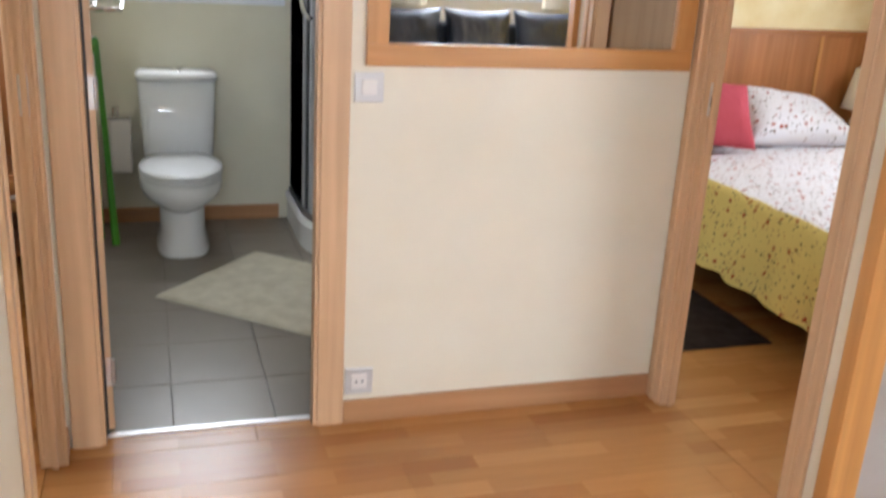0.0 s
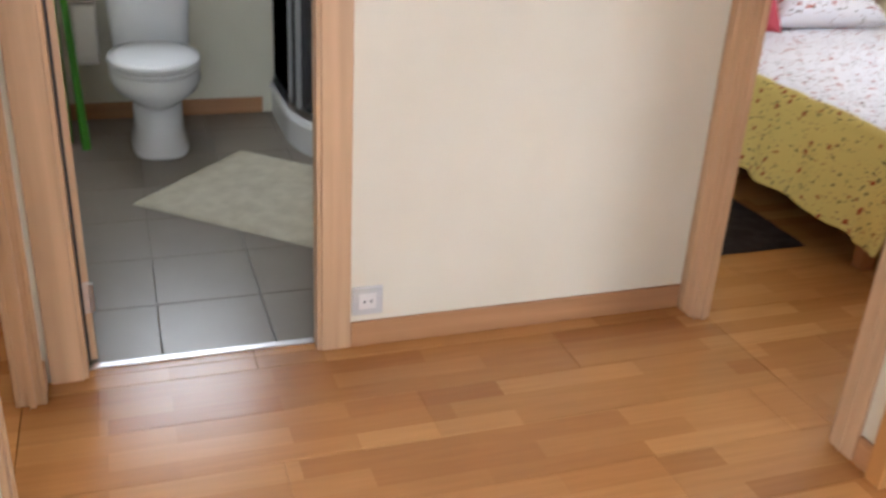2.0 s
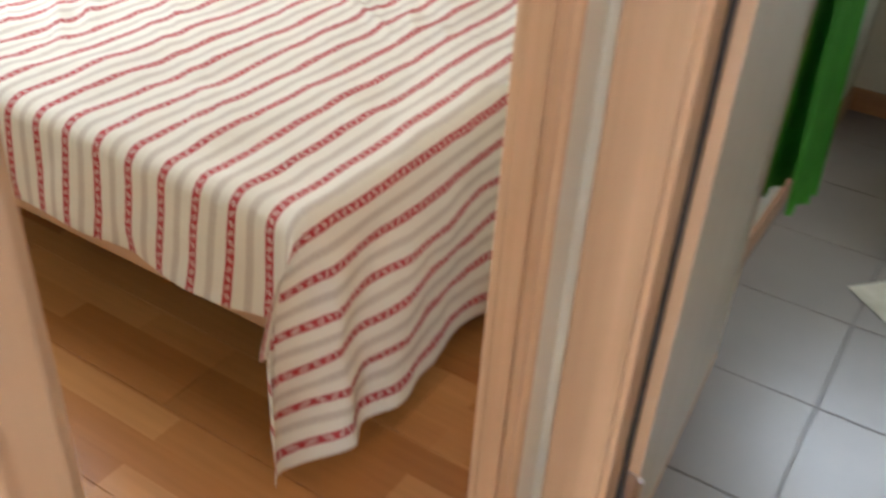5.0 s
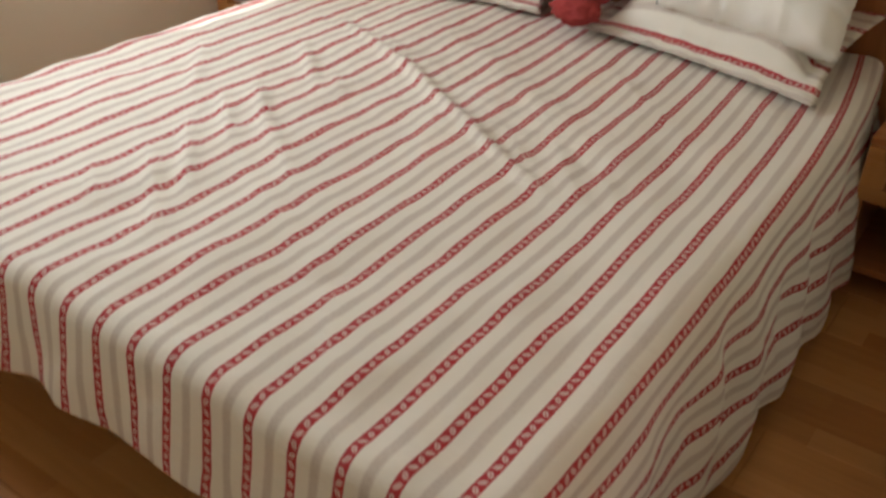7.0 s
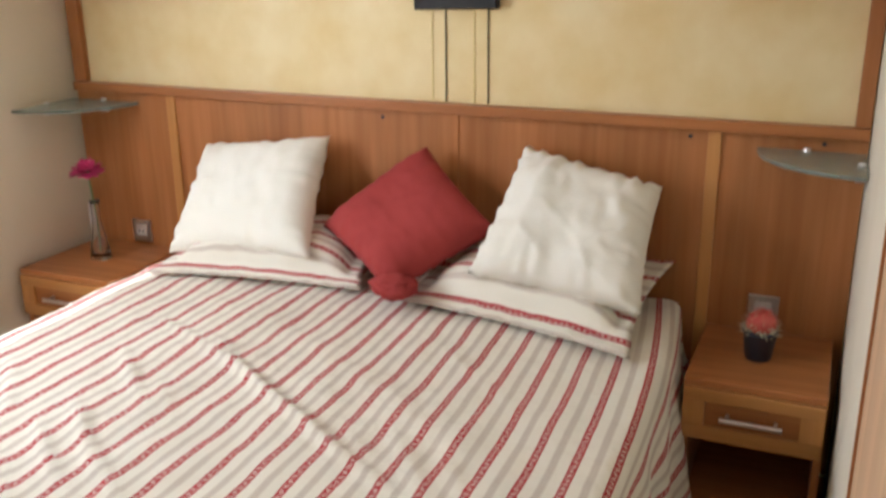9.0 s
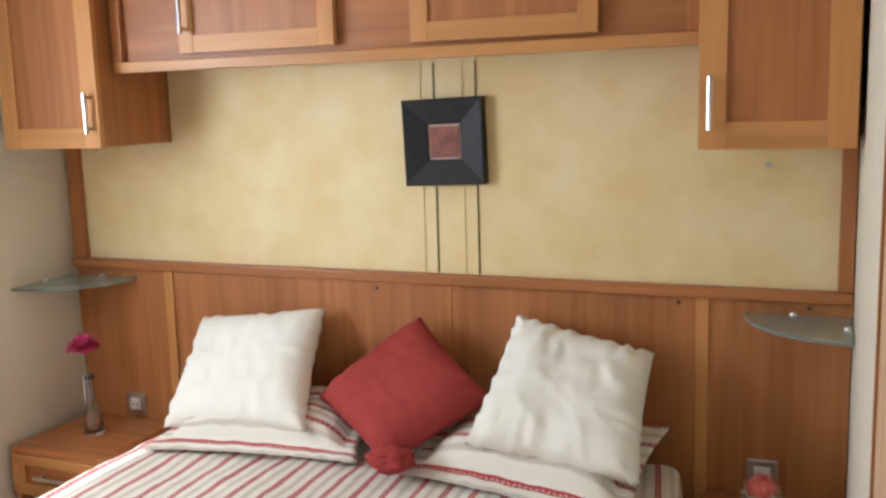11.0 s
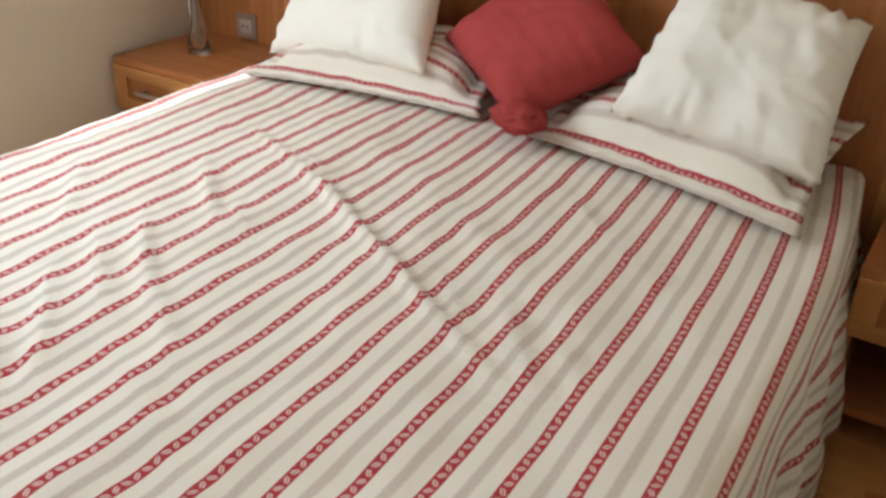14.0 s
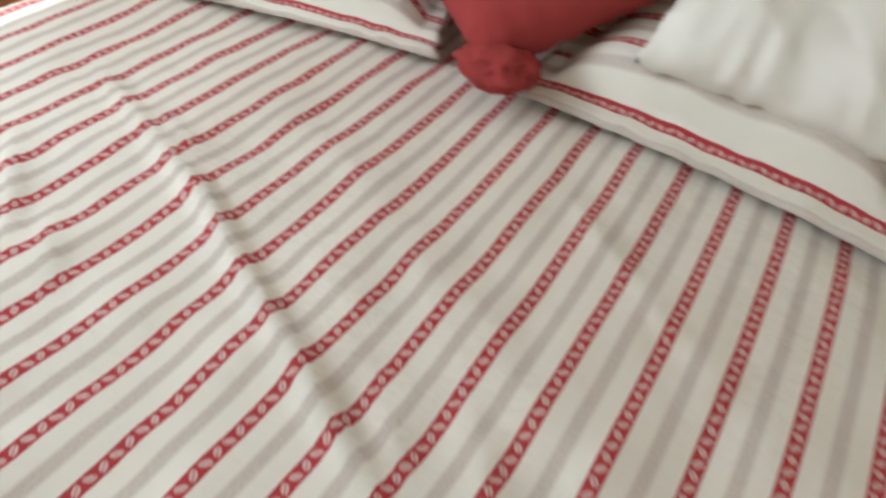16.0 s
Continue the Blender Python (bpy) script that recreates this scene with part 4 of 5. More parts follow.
red = pillow("red_cushion", (-2.235, 1.73, 0.638), (-1.957, 1.875, 0.868), (-1.905, 1.49, 0.56), (-1.685, 1.73, 0.69), 0.16, RED_COTTON, "brick-red cushion with one corner tucked under, between white ones", "cushion", seed=23, wrinkle=0.006, pleat=0.010, pinch=0.9)


def tucked_corner(c, rx, ry, rz):
    """The cushion's corner, rolled back on itself and creased."""
    bm = bmesh.new()
    bmesh.ops.create_icosphere(bm, subdivisions=4, radius=1.0)
    for v in bm.verts:
        d = v.co.normalized()
        k = 1 + 0.16 * noise.noise(d * 1.7) + 0.10 * (1 - abs(noise.noise(d * 3.1 + Vector((4, 1, 2)))) * 4)
        k += 0.05 * math.sin(7 * math.atan2(d.x, d.z) + 5 * d.y)
        v.co = Vector((c[0] + d.x * rx * k, c[1] + d.y * ry * k, c[2] + d.z * rz * k))
    return bm


part("tucked_corner", tucked_corner((-1.893, 1.512, 0.57), 0.066, 0.052, 0.034), RED_COTTON, red, "crumpled tucked-in corner", smooth=True)

hb = thing("headboard", "cherry-veneer headboard panelling with battens and a cap rail", "headboard", at=(-2.05, 1.93, 0))
HX0, HX1 = -3.31 + 2.05, -0.778 + 2.05
part("panel", box(HX0, HX1, -0.010, 0.008, 0.02, 0.962), CHERRY, hb)
part("cap_rail", box(HX0, HX1, -0.028, 0.008, 0.963, 0.993, 0.004), CHERRY_X, hb)
for bx in (-2.908, -1.147):
    part("batten", box(bx + 2.05 - 0.017, bx + 2.05 + 0.017, -0.018, -0.0105, 0.02, 0.962, 0.002), HONEY, hb)
part("batten", box(-1.881 + 2.05 - 0.008, -1.881 + 2.05 + 0.008, -0.014, -0.0105, 0.02, 0.962, 0.001), CHERRY, hb)
for bx, bz in ((-2.12, 0.94), (-1.21, 0.945), (-0.88, 0.947)):
    part("screw_hole", lathe([(0.006, 0), (0.006, 0.001)], 10), DARK, hb).matrix_basis = pose(bx + 2.05, -0.0108, bz, 90)
for px in ((-3.312, -3.262), (-0.815, -0.778)):
    structure(part("trim", box(px[0], px[1], 1.915, 1.939, 0.994, H, 0.003), CHERRY), "cherry corner batten above the headboard", "trim")
for px in (-1.919, -1.789):
    structure(part("trim", box(px - 0.0016, px + 0.0016, 1.936, 1.9395, 0.994, 1.613), CABLE), "dark wallpaper panel joint", "trim")
    structure(part("trim", box(px - 0.045, px - 0.041, 1.937, 1.9395, 0.994, 1.613), PALE_STRIP), "pale yellow strip beside the panel joint", "trim")


def cabinet_door(parent, x0, x1, yf, z0, z1, rail, handle_x, handle_z0, handle_z1):
    """A framed door whose front lies at yf, with a sunk panel and a steel bar handle."""
    d = part("door", box(x0 + rail - 0.004, x1 - rail + 0.004, yf + 0.008, yf + 0.018, z0 + rail - 0.004, z1 - rail + 0.004), CHERRY, parent)
    part("stile", box(x0, x0 + rail, yf, yf + 0.02, z0, z1, 0.002), HONEY, d)
    part("stile", box(x1 - rail, x1, yf, yf + 0.02, z0, z1, 0.002), HONEY, d)
    part("rail", box(x0 + rail, x1 - rail, yf + 0.0005, yf + 0.0195, z0, z0 + rail, 0.001), HONEY_X, d)
    part("rail", box(x0 + rail, x1 - rail, yf + 0.0005, yf + 0.0195, z1 - rail, z1, 0.001), HONEY_X, d)
    hb_ = tube([(handle_x, yf - 0.024, handle_z0), (handle_x, yf - 0.024, handle_z1)], 0.0065)
    for hz in (handle_z0 + 0.014, handle_z1 - 0.014):
        add_box(hb_, handle_x - 0.004, handle_x + 0.004, yf - 0.022, yf + 0.001, hz - 0.004, hz + 0.004)
    part("handle", hb_, STEEL, d, "brushed steel bar handle")
    return d


def tall_cabinet(x0, x1, z0, hx, label):
    e = thing("wall_cabinet", label, "cabinet", "cabinets over the bed")
    part("body", box(x0 + 0.004, x1 - 0.004, 1.622, 1.934, z0 + 0.003, H - 0.002), CHERRY, e)
    cabinet_door(e, x0, x1, 1.60, z0, H - 0.03, 0.062, hx, z0 + 0.045, z0 + 0.165)
    return e


tall_cabinet(-3.245, -2.862, 1.392, -2.89, "tall cherry wall cabinet with a framed door")
tall_cabinet(-1.125, -0.79, 1.374, -1.098, "tall cherry wall cabinet with a framed door")
mid = thing("overhead_cabinet", "long overhead cabinet with two framed flap doors", "cabinet", "cabinets over the bed")
part("body", box(-2.853, -1.128, 1.692, 1.934, 1.63, H - 0.002), CHERRY_X, mid)
part("bottom_rail", box(-2.855, -1.127, 1.672, 1.69, 1.613, 1.645, 0.003), HONEY_X, mid)
part("end_stile", box(-2.855, -2.82, 1.673, 1.689, 1.646, H - 0.003, 0.002), CHERRY, mid)
part("end_stile", box(-1.162, -1.127, 1.673, 1.689, 1.646, H - 0.003, 0.002), CHERRY, mid)
cabinet_door(mid, -2.60, -2.09, 1.662, 1.66, 1.95, 0.05, -2.575, 1.715, 1.845)
cabinet_door(mid, -1.865, -1.37, 1.662, 1.655, 1.945, 0.05, -1.395, 1.735, 1.865)

pic = thing("picture", "small rust print in a wide black frame hung slightly askew", "picture", at=(-1.882, 1.936, 1.385))
pic.rotation_euler = (0, radians(-1.6), 0)
def frame_ring(o, i, d0, d1):
    """A mitred square frame, thicker at its outer edge."""
    bm = bmesh.new()
    loops = []
    for r, y in ((o, 0.0), (o, -d1), (o - 0.004, -d1 - 0.003), (i + 0.004, -d0), (i, -d0 + 0.002), (i, 0.0)):
        loops.append([bm.verts.new((sx * r, y, sz * r)) for sx, sz in ((-1, -1), (1, -1), (1, 1), (-1, 1))])
    for p, q in zip(loops, loops[1:] + loops[:1]):
        for k in range(4):
            bm.faces.new((p[k], p[(k + 1) % 4], q[(k + 1) % 4], q[k]))
    bmesh.ops.recalc_face_normals(bm, faces=bm.faces)
    return bm


part("frame", frame_ring(0.125, 0.0515, 0.02, 0.028), BLACK_FRAME, pic)
part("mount", box(-0.0515, 0.0515, -0.012, -0.004, -0.0515, 0.0515), MOUNT, pic, "pale mount")
part("print", box(-0.045, 0.045, -0.015, -0.0125, -0.045, 0.045), PRINT, pic, "rust-brown print")
part("hanger", tube([(-0.006, -0.008, 0.124), (0.0, -0.008, 0.134), (0.006, -0.008, 0.124)], 0.002, 6), STEEL, pic)


def nightstand(x0, x1, side):
    e = thing("nightstand", "cherry nightstand with one drawer and an open shelf", "nightstand", "nightstands", at=((x0 + x1) / 2, 1.73, 0))
    w = (x1 - x0) / 2
    part("top", box(-w, w, -0.18, 0.188, 0.405, 0.425, 0.004), CHERRY_X, e)
    part("side_panel", box(-w, -w + 0.018, -0.17, 0.186, 0.0, 0.404), CHERRY, e)
    part("side_panel", box(w - 0.018, w, -0.17, 0.186, 0.0, 0.404), CHERRY, e)
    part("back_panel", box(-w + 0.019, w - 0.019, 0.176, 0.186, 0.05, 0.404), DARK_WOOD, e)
    part("shelf", box(-w + 0.019, w - 0.019, -0.165, 0.175, 0.065, 0.083), CHERRY_X, e)
    dr = part("drawer", box(-w + 0.05, w - 0.05, -0.178, 0.1, 0.30, 0.37), CHERRY_X, e)
    part("drawer_rail", box(-w + 0.002, w - 0.002, -0.187, -0.171, 0.37, 0.403, 0.002), HONEY_X, dr)
    part("drawer_rail", box(-w + 0.002, w - 0.002, -0.187, -0.171, 0.267, 0.305, 0.002), HONEY_X, dr)
    part("drawer_stile", box(-w + 0.002, -w + 0.055, -0.1865, -0.1715, 0.305, 0.37), HONEY, dr)
    part("drawer_stile", box(w - 0.055, w - 0.002, -0.1865, -0.1715, 0.305, 0.37), HONEY, dr)
    hb_ = tube([(-0.072, -0.207, 0.338), (0.072, -0.207, 0.338)], 0.0065)
    for hx in (-0.056, 0.056):
        add_box(hb_, hx - 0.004, hx + 0.004, -0.206, -0.1775, 0.334, 0.342)
    part("handle", hb_, STEEL, dr, "brushed steel bar handle")
    return e


nightstand(-1.13, -0.80, 1)
nightstand(-3.30, -2.925, -1)
wall_plate("wall_socket", -3.088, 1.9195, 0.475, STEEL, 0.08, "steel-framed power socket above the nightstand", "socket", "socket")
wall_plate("wall_socket", -0.985, 1.9195, 0.487, STEEL, 0.08, "steel-framed power socket above the nightstand", "socket", "socket")


def corner_shelf(cx, cy, z, sx, sy, r):
    e = thing("glass_shelf", "rounded frosted-glass corner shelf on small brackets", "shelf", "corner shelves", at=(cx, cy, z))
    bm = bmesh.new()
    pts = [(0, 0)] + [(sx * r * math.cos(math.pi / 2 * i / 16), -sy * r * math.sin(math.pi / 2 * i / 16)) for i in range(17)]
    lo = [bm.verts.new((x, y, 0)) for x, y in pts]
    hi = [bm.verts.new((x, y, 0.009)) for x, y in pts]
    for i in range(len(pts)):
        k = (i + 1) % len(pts)
        bm.faces.new((lo[i], lo[k], hi[k], hi[i]))
    bm.faces.new(hi)
    bm.faces.new(list(reversed(lo)))
    bmesh.ops.recalc_face_normals(bm, faces=bm.faces)
    part("glass_plate", bm, FROST, e)
    for px, py in ((sx * 0.14, -0.012), (sx * 0.012, -0.14)):
        br = part("bracket", box(px - 0.014, px + 0.014, py - 0.014, py + 0.012, -0.028, -0.0005, 0.004), STEEL, e)
        part("screw_cap", lathe([(0.01, 0.0095), (0.008, 0.016)], 14, px, py), STEEL, br)
    return e


corner_shelf(-3.325, 1.918, 0.925, 1, 1, 0.28)
corner_shelf(-0.779, 1.918, 0.92, -1, 1, 0.26)

plant = thing("potted_cactus", "small red cactus in a dark blue pot on the nightstand", "plant", at=(-0.975, 1.73, 0.4255))
part("pot", lathe([(0.030, 0), (0.032, 0.002), (0.041, 0.068), (0.044, 0.070), (0.044, 0.078), (0.038, 0.078), (0.037, 0.070)], 28), POT, plant, smooth=True)
random.seed(4)


def spikes(count, r, cz, ln, th, up):
    bm = bmesh.new()
    for i in range(count):
        a, e2 = random.uniform(0, 6.283), random.uniform(up, 1.5)
        d = Vector((math.cos(a) * math.cos(e2), math.sin(a) * math.cos(e2), math.sin(e2)))
        o = d.orthogonal().normalized()
        c = d.cross(o)
        p = Vector((0, 0, cz)) + d * r
        tip = p + d * ln * random.uniform(0.6, 1.2) + Vector((0, 0, -0.004))
        base = [bm.verts.new(p + th * (math.cos(k * 2.094) * o + math.sin(k * 2.094) * c)) for k in range(3)]
        tv = bm.verts.new(tip)
        for k in range(3):
            bm.faces.new((base[k], base[(k + 1) % 3], tv))
    return bm


part("cactus_body", lathe([(0.02, 0.07), (0.034, 0.08), (0.038, 0.095), (0.03, 0.115), (0.012, 0.125)], 20), CACTUS, plant, smooth=True)
part("spines", spikes(260, 0.028, 0.09, 0.022, 0.002, 0.2), CACTUS, plant)
part("dry_fringe", spikes(240, 0.034, 0.074, 0.026, 0.0024, -0.1), DRY, plant, "straw-coloured fringe")

hook = tagged(part("wall_hook", lathe([(0.008, 0), (0.008, 0.003), (0.003, 0.004), (0.003, 0.014), (0.006, 0.016)], 12), STEEL), "tiny grey hook in the wallpapered wall", "hook")
hook.matrix_world = pose(-0.99, 1.9395, 1.315, 90)
vase = thing("flower_vase", "slim glass vase holding one magenta flower", "vase", at=(-3.115, 1.73, 0.4255))
part("vase_glass", lathe([(0.034, 0), (0.036, 0.006), (0.03, 0.05), (0.016, 0.12), (0.014, 0.19), (0.019, 0.205), (0.015, 0.205), (0.011, 0.19), (0.012, 0.12), (0.024, 0.05), (0.026, 0.012)], 28), VASE_GLASS, vase, smooth=True)
part("stem", tube([(0, 0, 0.02), (0.004, 0, 0.12), (-0.006, 0, 0.24), (-0.012, 0, 0.30)], 0.0025, 6), STEM, vase)
part("ribbon", box(-0.018, -0.013, -0.012, 0.012, 0.12, 0.2, 0.002), RIBBON, vase, "white ribbon")


def petals():
    bm = bmesh.new()
    random.seed(9)
    for i in range(70):
        a, e2 = random.uniform(0, 6.283), random.uniform(-0.25, 1.4)
        d = Vector((math.cos(a) * math.cos(e2), math.sin(a) * math.cos(e2), math.sin(e2) * 0.75))
        o = d.cross(Vector((0, 0, 1))).normalized() * 0.012
        c = Vector((-0.012, 0, 0.30))
        q = [c + d * 0.010 - o * 0.5, c + d * 0.038 - o * 1.3, c + d * 0.062 + Vector((0, 0, random.uniform(-0.008, 0.008))), c + d * 0.038 + o * 1.3, c + d * 0.010 + o * 0.5]
        bm.faces.new([bm.verts.new(p) for p in q])
    return bm


part("petals", petals(), PETAL, vase, "ruffled magenta petals")
panel = structure(part("trim_panel", box(-0.794, -0.7755, -0.07, 0.42, 0.0, 2.0, 0.003), OAK), "pale oak panel on the wall beside the doorway", "trim")
structure(part("trim_edge", box(-0.797, -0.7755, 0.4205, 0.436, 0.0, 2.0, 0.002), CHERRY), "dark wooden edge of the wall panel", "trim")

# ---- floral bedroom ----
CX0, CX1, CY0, CY1 = 1.93, 3.32, 0.02, 1.86
bed2 = thing("floral_bed", "double bed with a reddish wooden frame", "bed")
part("side_rail", box(CX0 + 0.01, CX0 + 0.035, CY0 + 0.03, CY1, 0.12, 0.30, 0.004), CHERRY_Y, bed2)
part("foot_rail", box(CX0 + 0.036, CX1 - 0.01, CY0 + 0.01, CY0 + 0.035, 0.12, 0.30, 0.004), CHERRY_X, bed2)
part("mattress", box(CX0 + 0.04, CX1 - 0.02, CY0 + 0.04, CY1, 0.301, 0.487, 0.03), WHITE_COTTON, bed2)
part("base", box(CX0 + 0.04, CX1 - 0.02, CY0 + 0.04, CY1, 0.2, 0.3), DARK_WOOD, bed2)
for px, py in ((CX0 + 0.012, CY0 + 0.05), (CX1 - 0.08, CY0 + 0.05), (CX0 + 0.012, CY1 - 0.1), (CX1 - 0.08, CY1 - 0.1)):
    part("leg", box(px, px + 0.05, py, py + 0.05, 0, 0.2, 0.003), CHERRY, bed2)
F2 = [(2.2, 1.2, 2.9, 0.7, 0.03, 0.012), (2.1, 0.9, 2.6, 0.4, 0.025, 0.01), (2.5, 1.4, 2.7, 0.8, 0.02, 0.01), (2.0, 1.4, 2.3, 1.0, 0.02, 0.01)]
tagged(part("floral_bedspread", cover_mesh(CX0, CX1, CY0, 1.84, 0.51, 0.38, 0.25, 0.3, F2, step=0.03, flare=0.55), FLORAL, smooth=True), "white floral bedspread, yellow on the side that hangs down", "bedspread")
pillow("floral_pillow", (2.56, 1.83, 0.79), (3.14, 1.84, 0.69), (2.50, 1.50, 0.55), (3.2, 1.50, 0.545), 0.20, FLORAL_W, "white floral pillow against the headboard", "pillow", seed=31)
pillow("floral_pillow", (1.96, 1.84, 0.72), (2.46, 1.84, 0.72), (1.94, 1.52, 0.545), (2.46, 1.52, 0.545), 0.16, FLORAL_W, "white floral pillow against the headboard", "pillow", seed=37)
pillow("red_cushion", (2.14, 1.62, 0.88), (2.50, 1.60, 0.83), (2.10, 1.42, 0.545), (2.44, 1.36, 0.54), 0.13, PINK_COTTON, "dusty red cushion leaning on floral pillows", "cushion", seed=41)
hb2 = thing("headboard", "cherry-veneer headboard panelling behind the floral bed", "headboard", at=(2.35, 1.875, 0))
part("panel", box(-1.13, 1.2, -0.008, 0.008, 0.02, 1.07), CHERRY, hb2)
part("cap_rail", box(-1.13, 1.2, -0.026, 0.008, 1.071, 1.10, 0.004), CHERRY_X, hb2)
part("batten", box(0.76, 0.785, -0.016, -0.0085, 0.02, 1.07, 0.002), HONEY, hb2)
structure(part("trim", box(3.505, 3.557, 1.86, 1.884, 1.101, H, 0.003), CHERRY), "cherry corner batten above the headboard", "trim")
c2 = thing("wall_cabinet", "cherry overhead cabinet in the floral bedroom", "cabinet")
part("body", box(3.14, 3.558, 1.60, 1.884, 1.49, H - 0.002), CHERRY, c2)
cabinet_door(c2, 3.14, 3.555, 1.575, 1.487, H - 0.03, 0.06, 3.165, 1.53, 1.65)
n2 = thing("nightstand", "cherry nightstand beside the floral bed", "nightstand", at=(3.42, 1.7, 0))
part("top", box(-0.095, 0.13, -0.18, 0.16, 0.49, 0.512, 0.004), CHERRY_X, n2)
part("body", box(-0.09, 0.125, -0.17, 0.155, 0.0, 0.489), CHERRY, n2)
lamp = thing("table_lamp", "cream table lamp with a conical fabric shade", "lamp", at=(3.335, 1.71, 0.5125))
part("base", lathe([(0.045, 0), (0.06, 0.02), (0.062, 0.06), (0.045, 0.11), (0.022, 0.15), (0.018, 0.19)], 28), CERAMIC_LAMP, lamp, smooth=True)
bm_s = lathe([(0.105, 0.18), (0.062, 0.40), (0.059, 0.40), (0.102, 0.18)], 32)
part("shade", bm_s, SHADE, lamp, "cream conical shade", smooth=True)
wr2 = thing("wardrobe", "plain brown wooden wardrobe doors beyond the floral bed's foot", "wardrobe", at=(1.9, -0.80, 0))
part("carcass", box(-0.66, 1.64, -0.055, 0.02, 0.0, 2.1), CHERRY, wr2)
for k in range(4):
    wd_ = part("door", box(-0.655 + 0.57 * k, -0.095 + 0.57 * k, 0.0205, 0.04, 0.06, 2.07, 0.002), BROWN, wr2)
    part("handle", tube([(-0.15 + 0.57 * k, 0.052, 0.95), (-0.15 + 0.57 * k, 0.052, 1.10)], 0.006), STEEL, wd_)
rug2 = tagged(part("bedside_rug", rug_mesh(0.52, 1.1, 0.012), DARK_RUG, smooth=True), "dark brown rug on laminate beside the bed", "rug")
rug2.matrix_world = pose(1.36, 0.29, 0.001)

# ---- living room seen in the mirror ----
sofa = thing("sofa", "dark leather sofa with loose back cushions under a window", "sofa", at=(1.94, -5.25, 0))
part("seat_base", box(-1.3, 1.2, 0.0, 0.85, 0.06, 0.42, 0.03), LEATHER, sofa)
part("back_frame", box(-1.3, 1.2, 0.0, 0.18, 0.42, 0.80, 0.03), LEATHER, sofa)
for i in range(4):
    x0 = -1.28 + i * 0.615
    part("back_cushion", cushion_mesh((x0, 0.20, 0.93), (x0 + 0.60, 0.20, 0.93), (x0, 0.32, 0.40), (x0 + 0.60, 0.32, 0.40), 0.22, seed=50 + i, wrinkle=0.012), LEATHER, sofa, smooth=True)
    part("seat_cushion", box(x0, x0 + 0.605, 0.30, 0.86, 0.421, 0.53, 0.04), LEATHER, sofa)
for px in (-1.25, 1.1):
    for py in (0.05, 0.75):
        part("foot", box(px, px + 0.06, py, py + 0.06, 0, 0.06), DARK_WOOD, sofa)


def curtain(x0, x1, y, z0, z1):
    bm = bmesh.new()
    n = 60
    a = [bm.verts.new((x0 + (x1 - x0) * i / n, y + 0.022 * math.sin(i * 0.9) + 0.008 * math.sin(i * 2.3), z0)) for i in range(n + 1)]
    b2 = [bm.verts.new((x0 + (x1 - x0) * i / n, y + 0.016 * math.sin(i * 0.9), z1)) for i in range(n + 1)]
    for i in range(n):
        bm.faces.new((a[i], a[i + 1], b2[i + 1], b2[i]))
    bmesh.ops.solidify(bm, geom=bm.faces[:], thickness=0.002)
    return tagged(part("curtain", bm, CURTAIN, smooth=True), "gathered cream net curtain beside the window", "curtain")


curtain(1.30, 1.80, -5.22, 0.93, 2.12)
curtain(2.84, 3.20, -5.22, 0.93, 2.12)
wd = thing("cupboard", "plain pale wooden cupboard front in a darker frame", "cupboard", at=(2.5, -2.555, 0))
part("leaf", box(-0.24, 0.40, 0.001, 0.03, 0.01, 1.98, 0.002), OAK, wd)
part("casing", box(-0.40, -0.33, 0.0005, 0.02, 0, 2.06, 0.003), HONEY, wd)
part("casing", box(-0.315, -0.26, 0.0005, 0.035, 0, 2.06, 0.003), HONEY, wd)

# ---- floors ----
sub = structure(part("floor", box(-3.43, 3.66, -5.4, 2.34, -0.12, -0.012), GROUT), "floor deck under laminate and tiles", "floor")


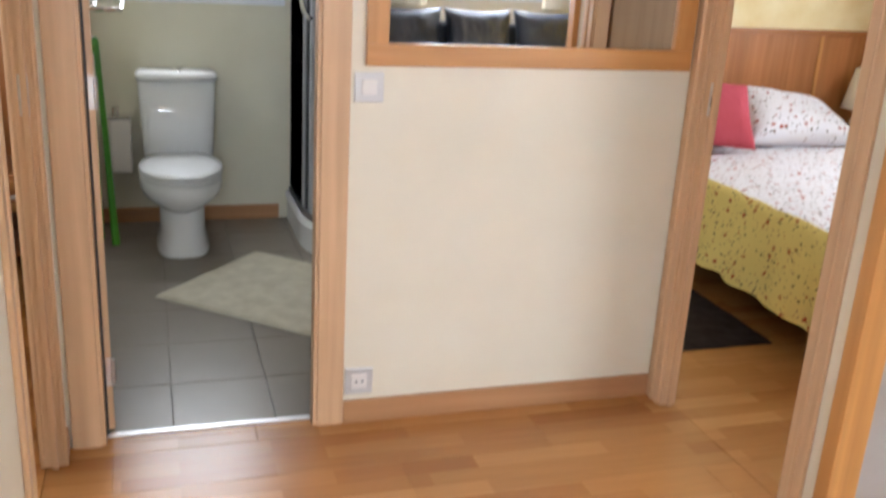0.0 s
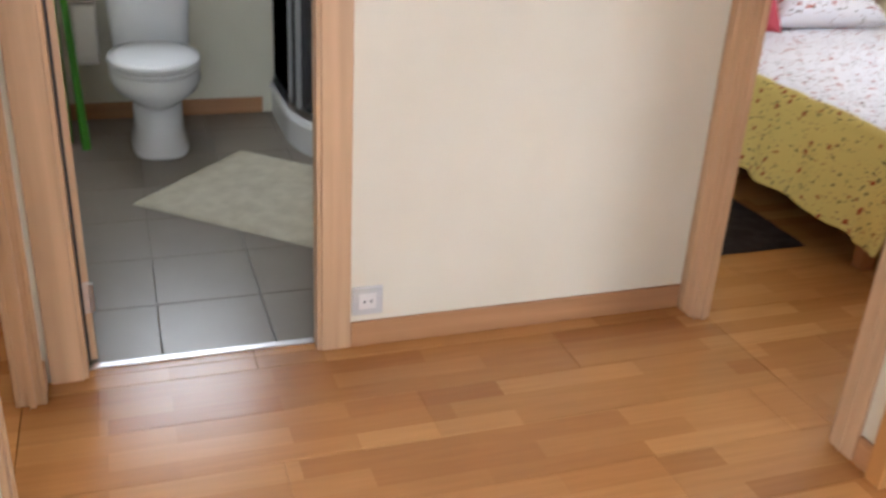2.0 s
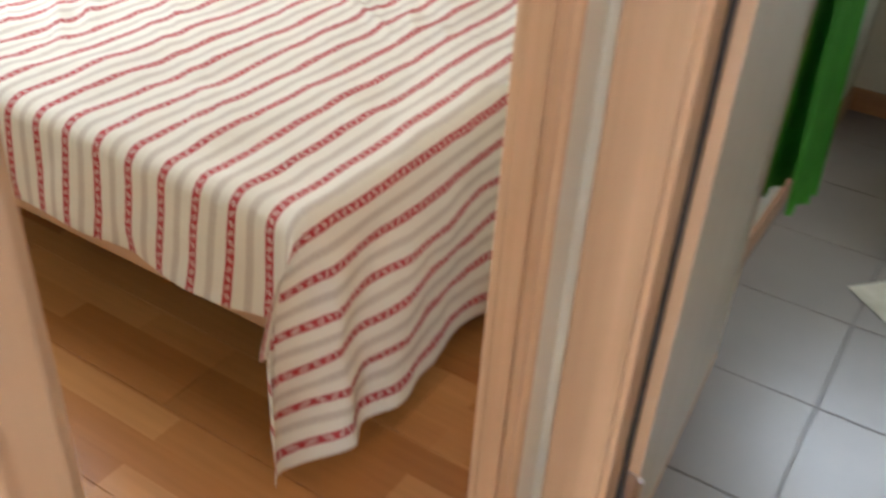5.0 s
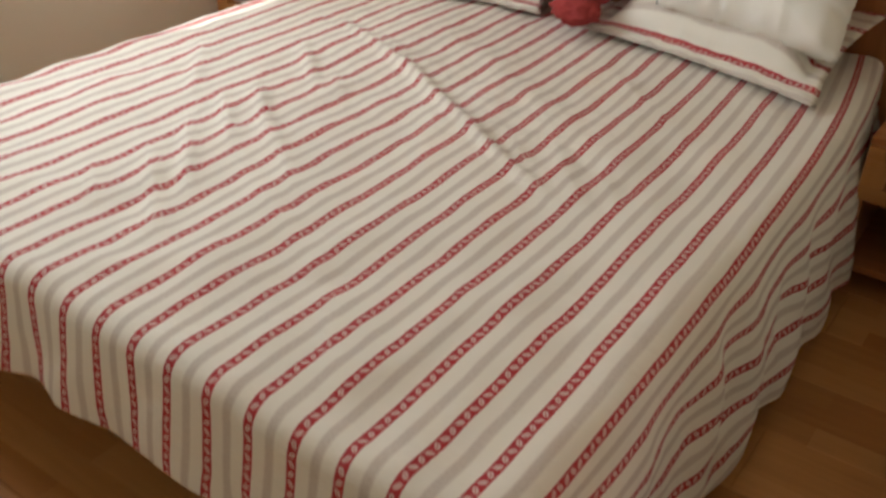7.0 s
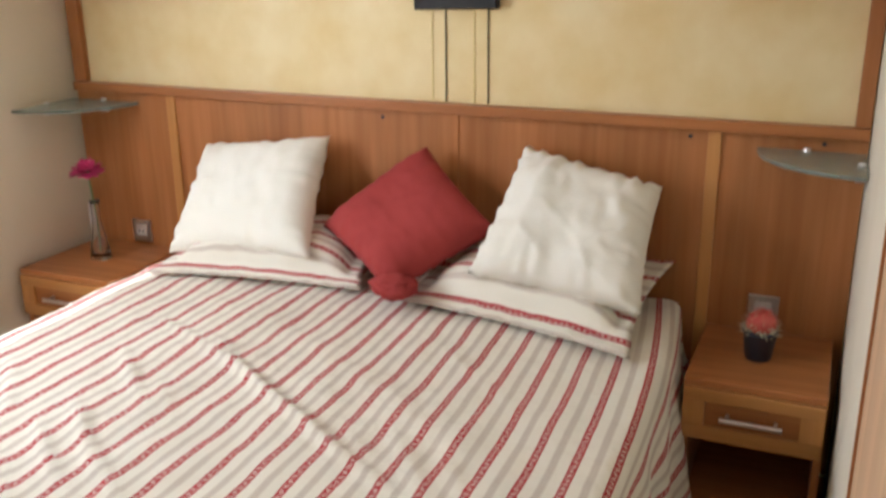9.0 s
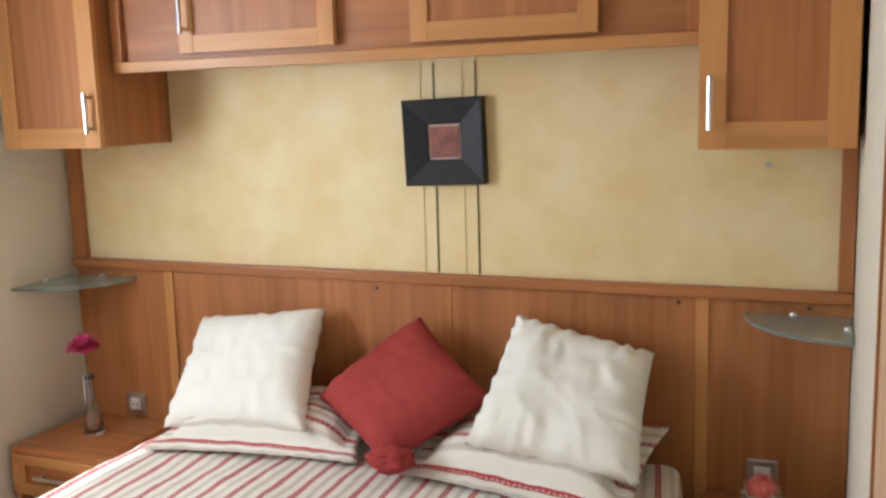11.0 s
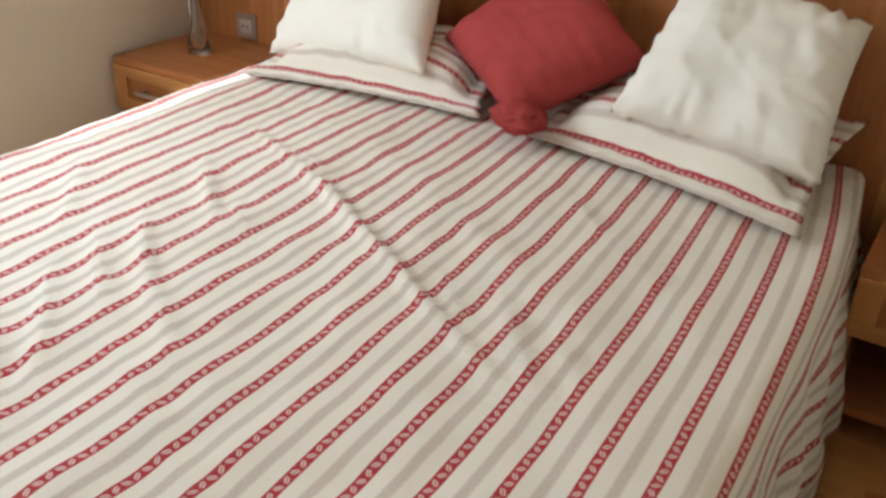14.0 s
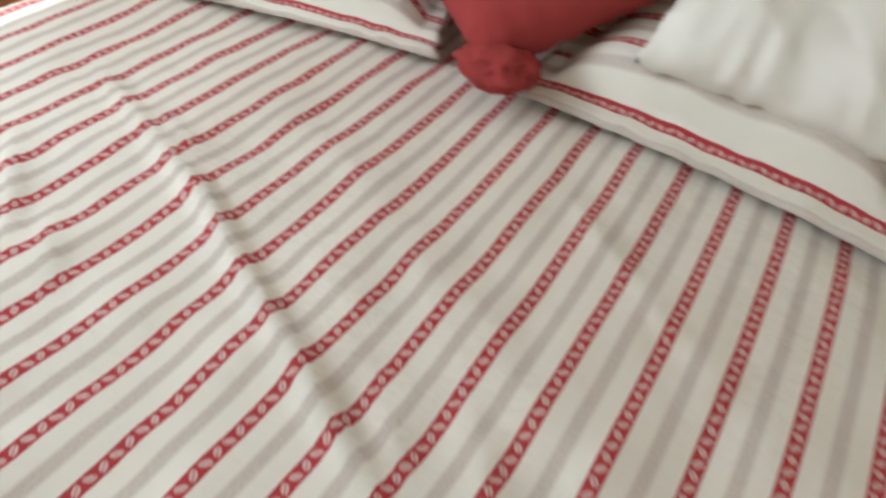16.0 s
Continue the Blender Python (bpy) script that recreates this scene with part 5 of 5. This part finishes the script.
def shared_box(name, w, d, h, bev, m):
    bm = box(0, w, 0, d, -h, 0)
    top = [e for e in bm.edges if all(v.co.z > -1e-6 for v in e.verts)]
    bmesh.ops.bevel(bm, geom=top, offset=bev, segments=1, affect='EDGES')
    me = bpy.data.meshes.new(name)
    bm.to_mesh(me)
    bm.free()
    me.materials.append(m)
    return me


planks = {}
PW, PL = 0.2035, 1.28


def plank(x0, x1, y0, y1):
    key = (round(x1 - x0, 3), round(y1 - y0, 3))
    if key not in planks:
        planks[key] = shared_box("plank", key[0] - 0.0008, key[1] - 0.0008, 0.011, 0.0009, LAMINATE)
    ob = new("plank", planks[key])
    ob.location = (x0, y0, 0.0)
    ob.parent = sub


def lay(x0, x1, y0, y1):
    """Laminate boards along x over one room's rectangle."""
    row0 = math.floor((y0 + 0.061) / PW)
    row = row0
    while -0.061 + row * PW < y1:
        a, b2 = max(y0, -0.061 + row * PW), min(y1, -0.061 + (row + 1) * PW)
        off = (0.04, 0.345, 0.72)[row % 3] * PL
        x = x0 - ((x0 - (-0.24 + off)) % PL)
        while x < x1:
            p, q = max(x, x0), min(x + PL, x1)
            if q - p > 0.02 and b2 - a > 0.01:
                plank(p, q, a, b2)
            x += PL
        row += 1


lay(-0.775, 1.205, -1.0, 0.002)
lay(-0.62, -0.014, 0.0025, 0.061)
lay(-3.33, -0.776, -1.0, 1.94)
lay(1.206, 3.56, -1.0, 1.9)
lay(-3.33, 3.56, -5.3, -1.0)
tiles = {}
for i in range(-1, 6):
    for j in range(0, 7):
        x0, x1 = max(-0.73, -0.43 + 0.311 * i), min(1.16, -0.43 + 0.311 * (i + 1))
        y0, y1 = max(0.062, 0.036 + 0.3265 * j), min(2.24, 0.036 + 0.3265 * (j + 1))
        if x1 - x0 < 0.02 or y1 - y0 < 0.02:
            continue
        key = (round(x1 - x0, 3), round(y1 - y0, 3))
        if key not in tiles:
            tiles[key] = shared_box("tile", key[0] - 0.003, key[1] - 0.003, 0.01, 0.0008, TILE)
        ob = new("tile", tiles[key])
        ob.location = (x0 + 0.0015, y0 + 0.0015, -0.0005)
        ob.parent = sub
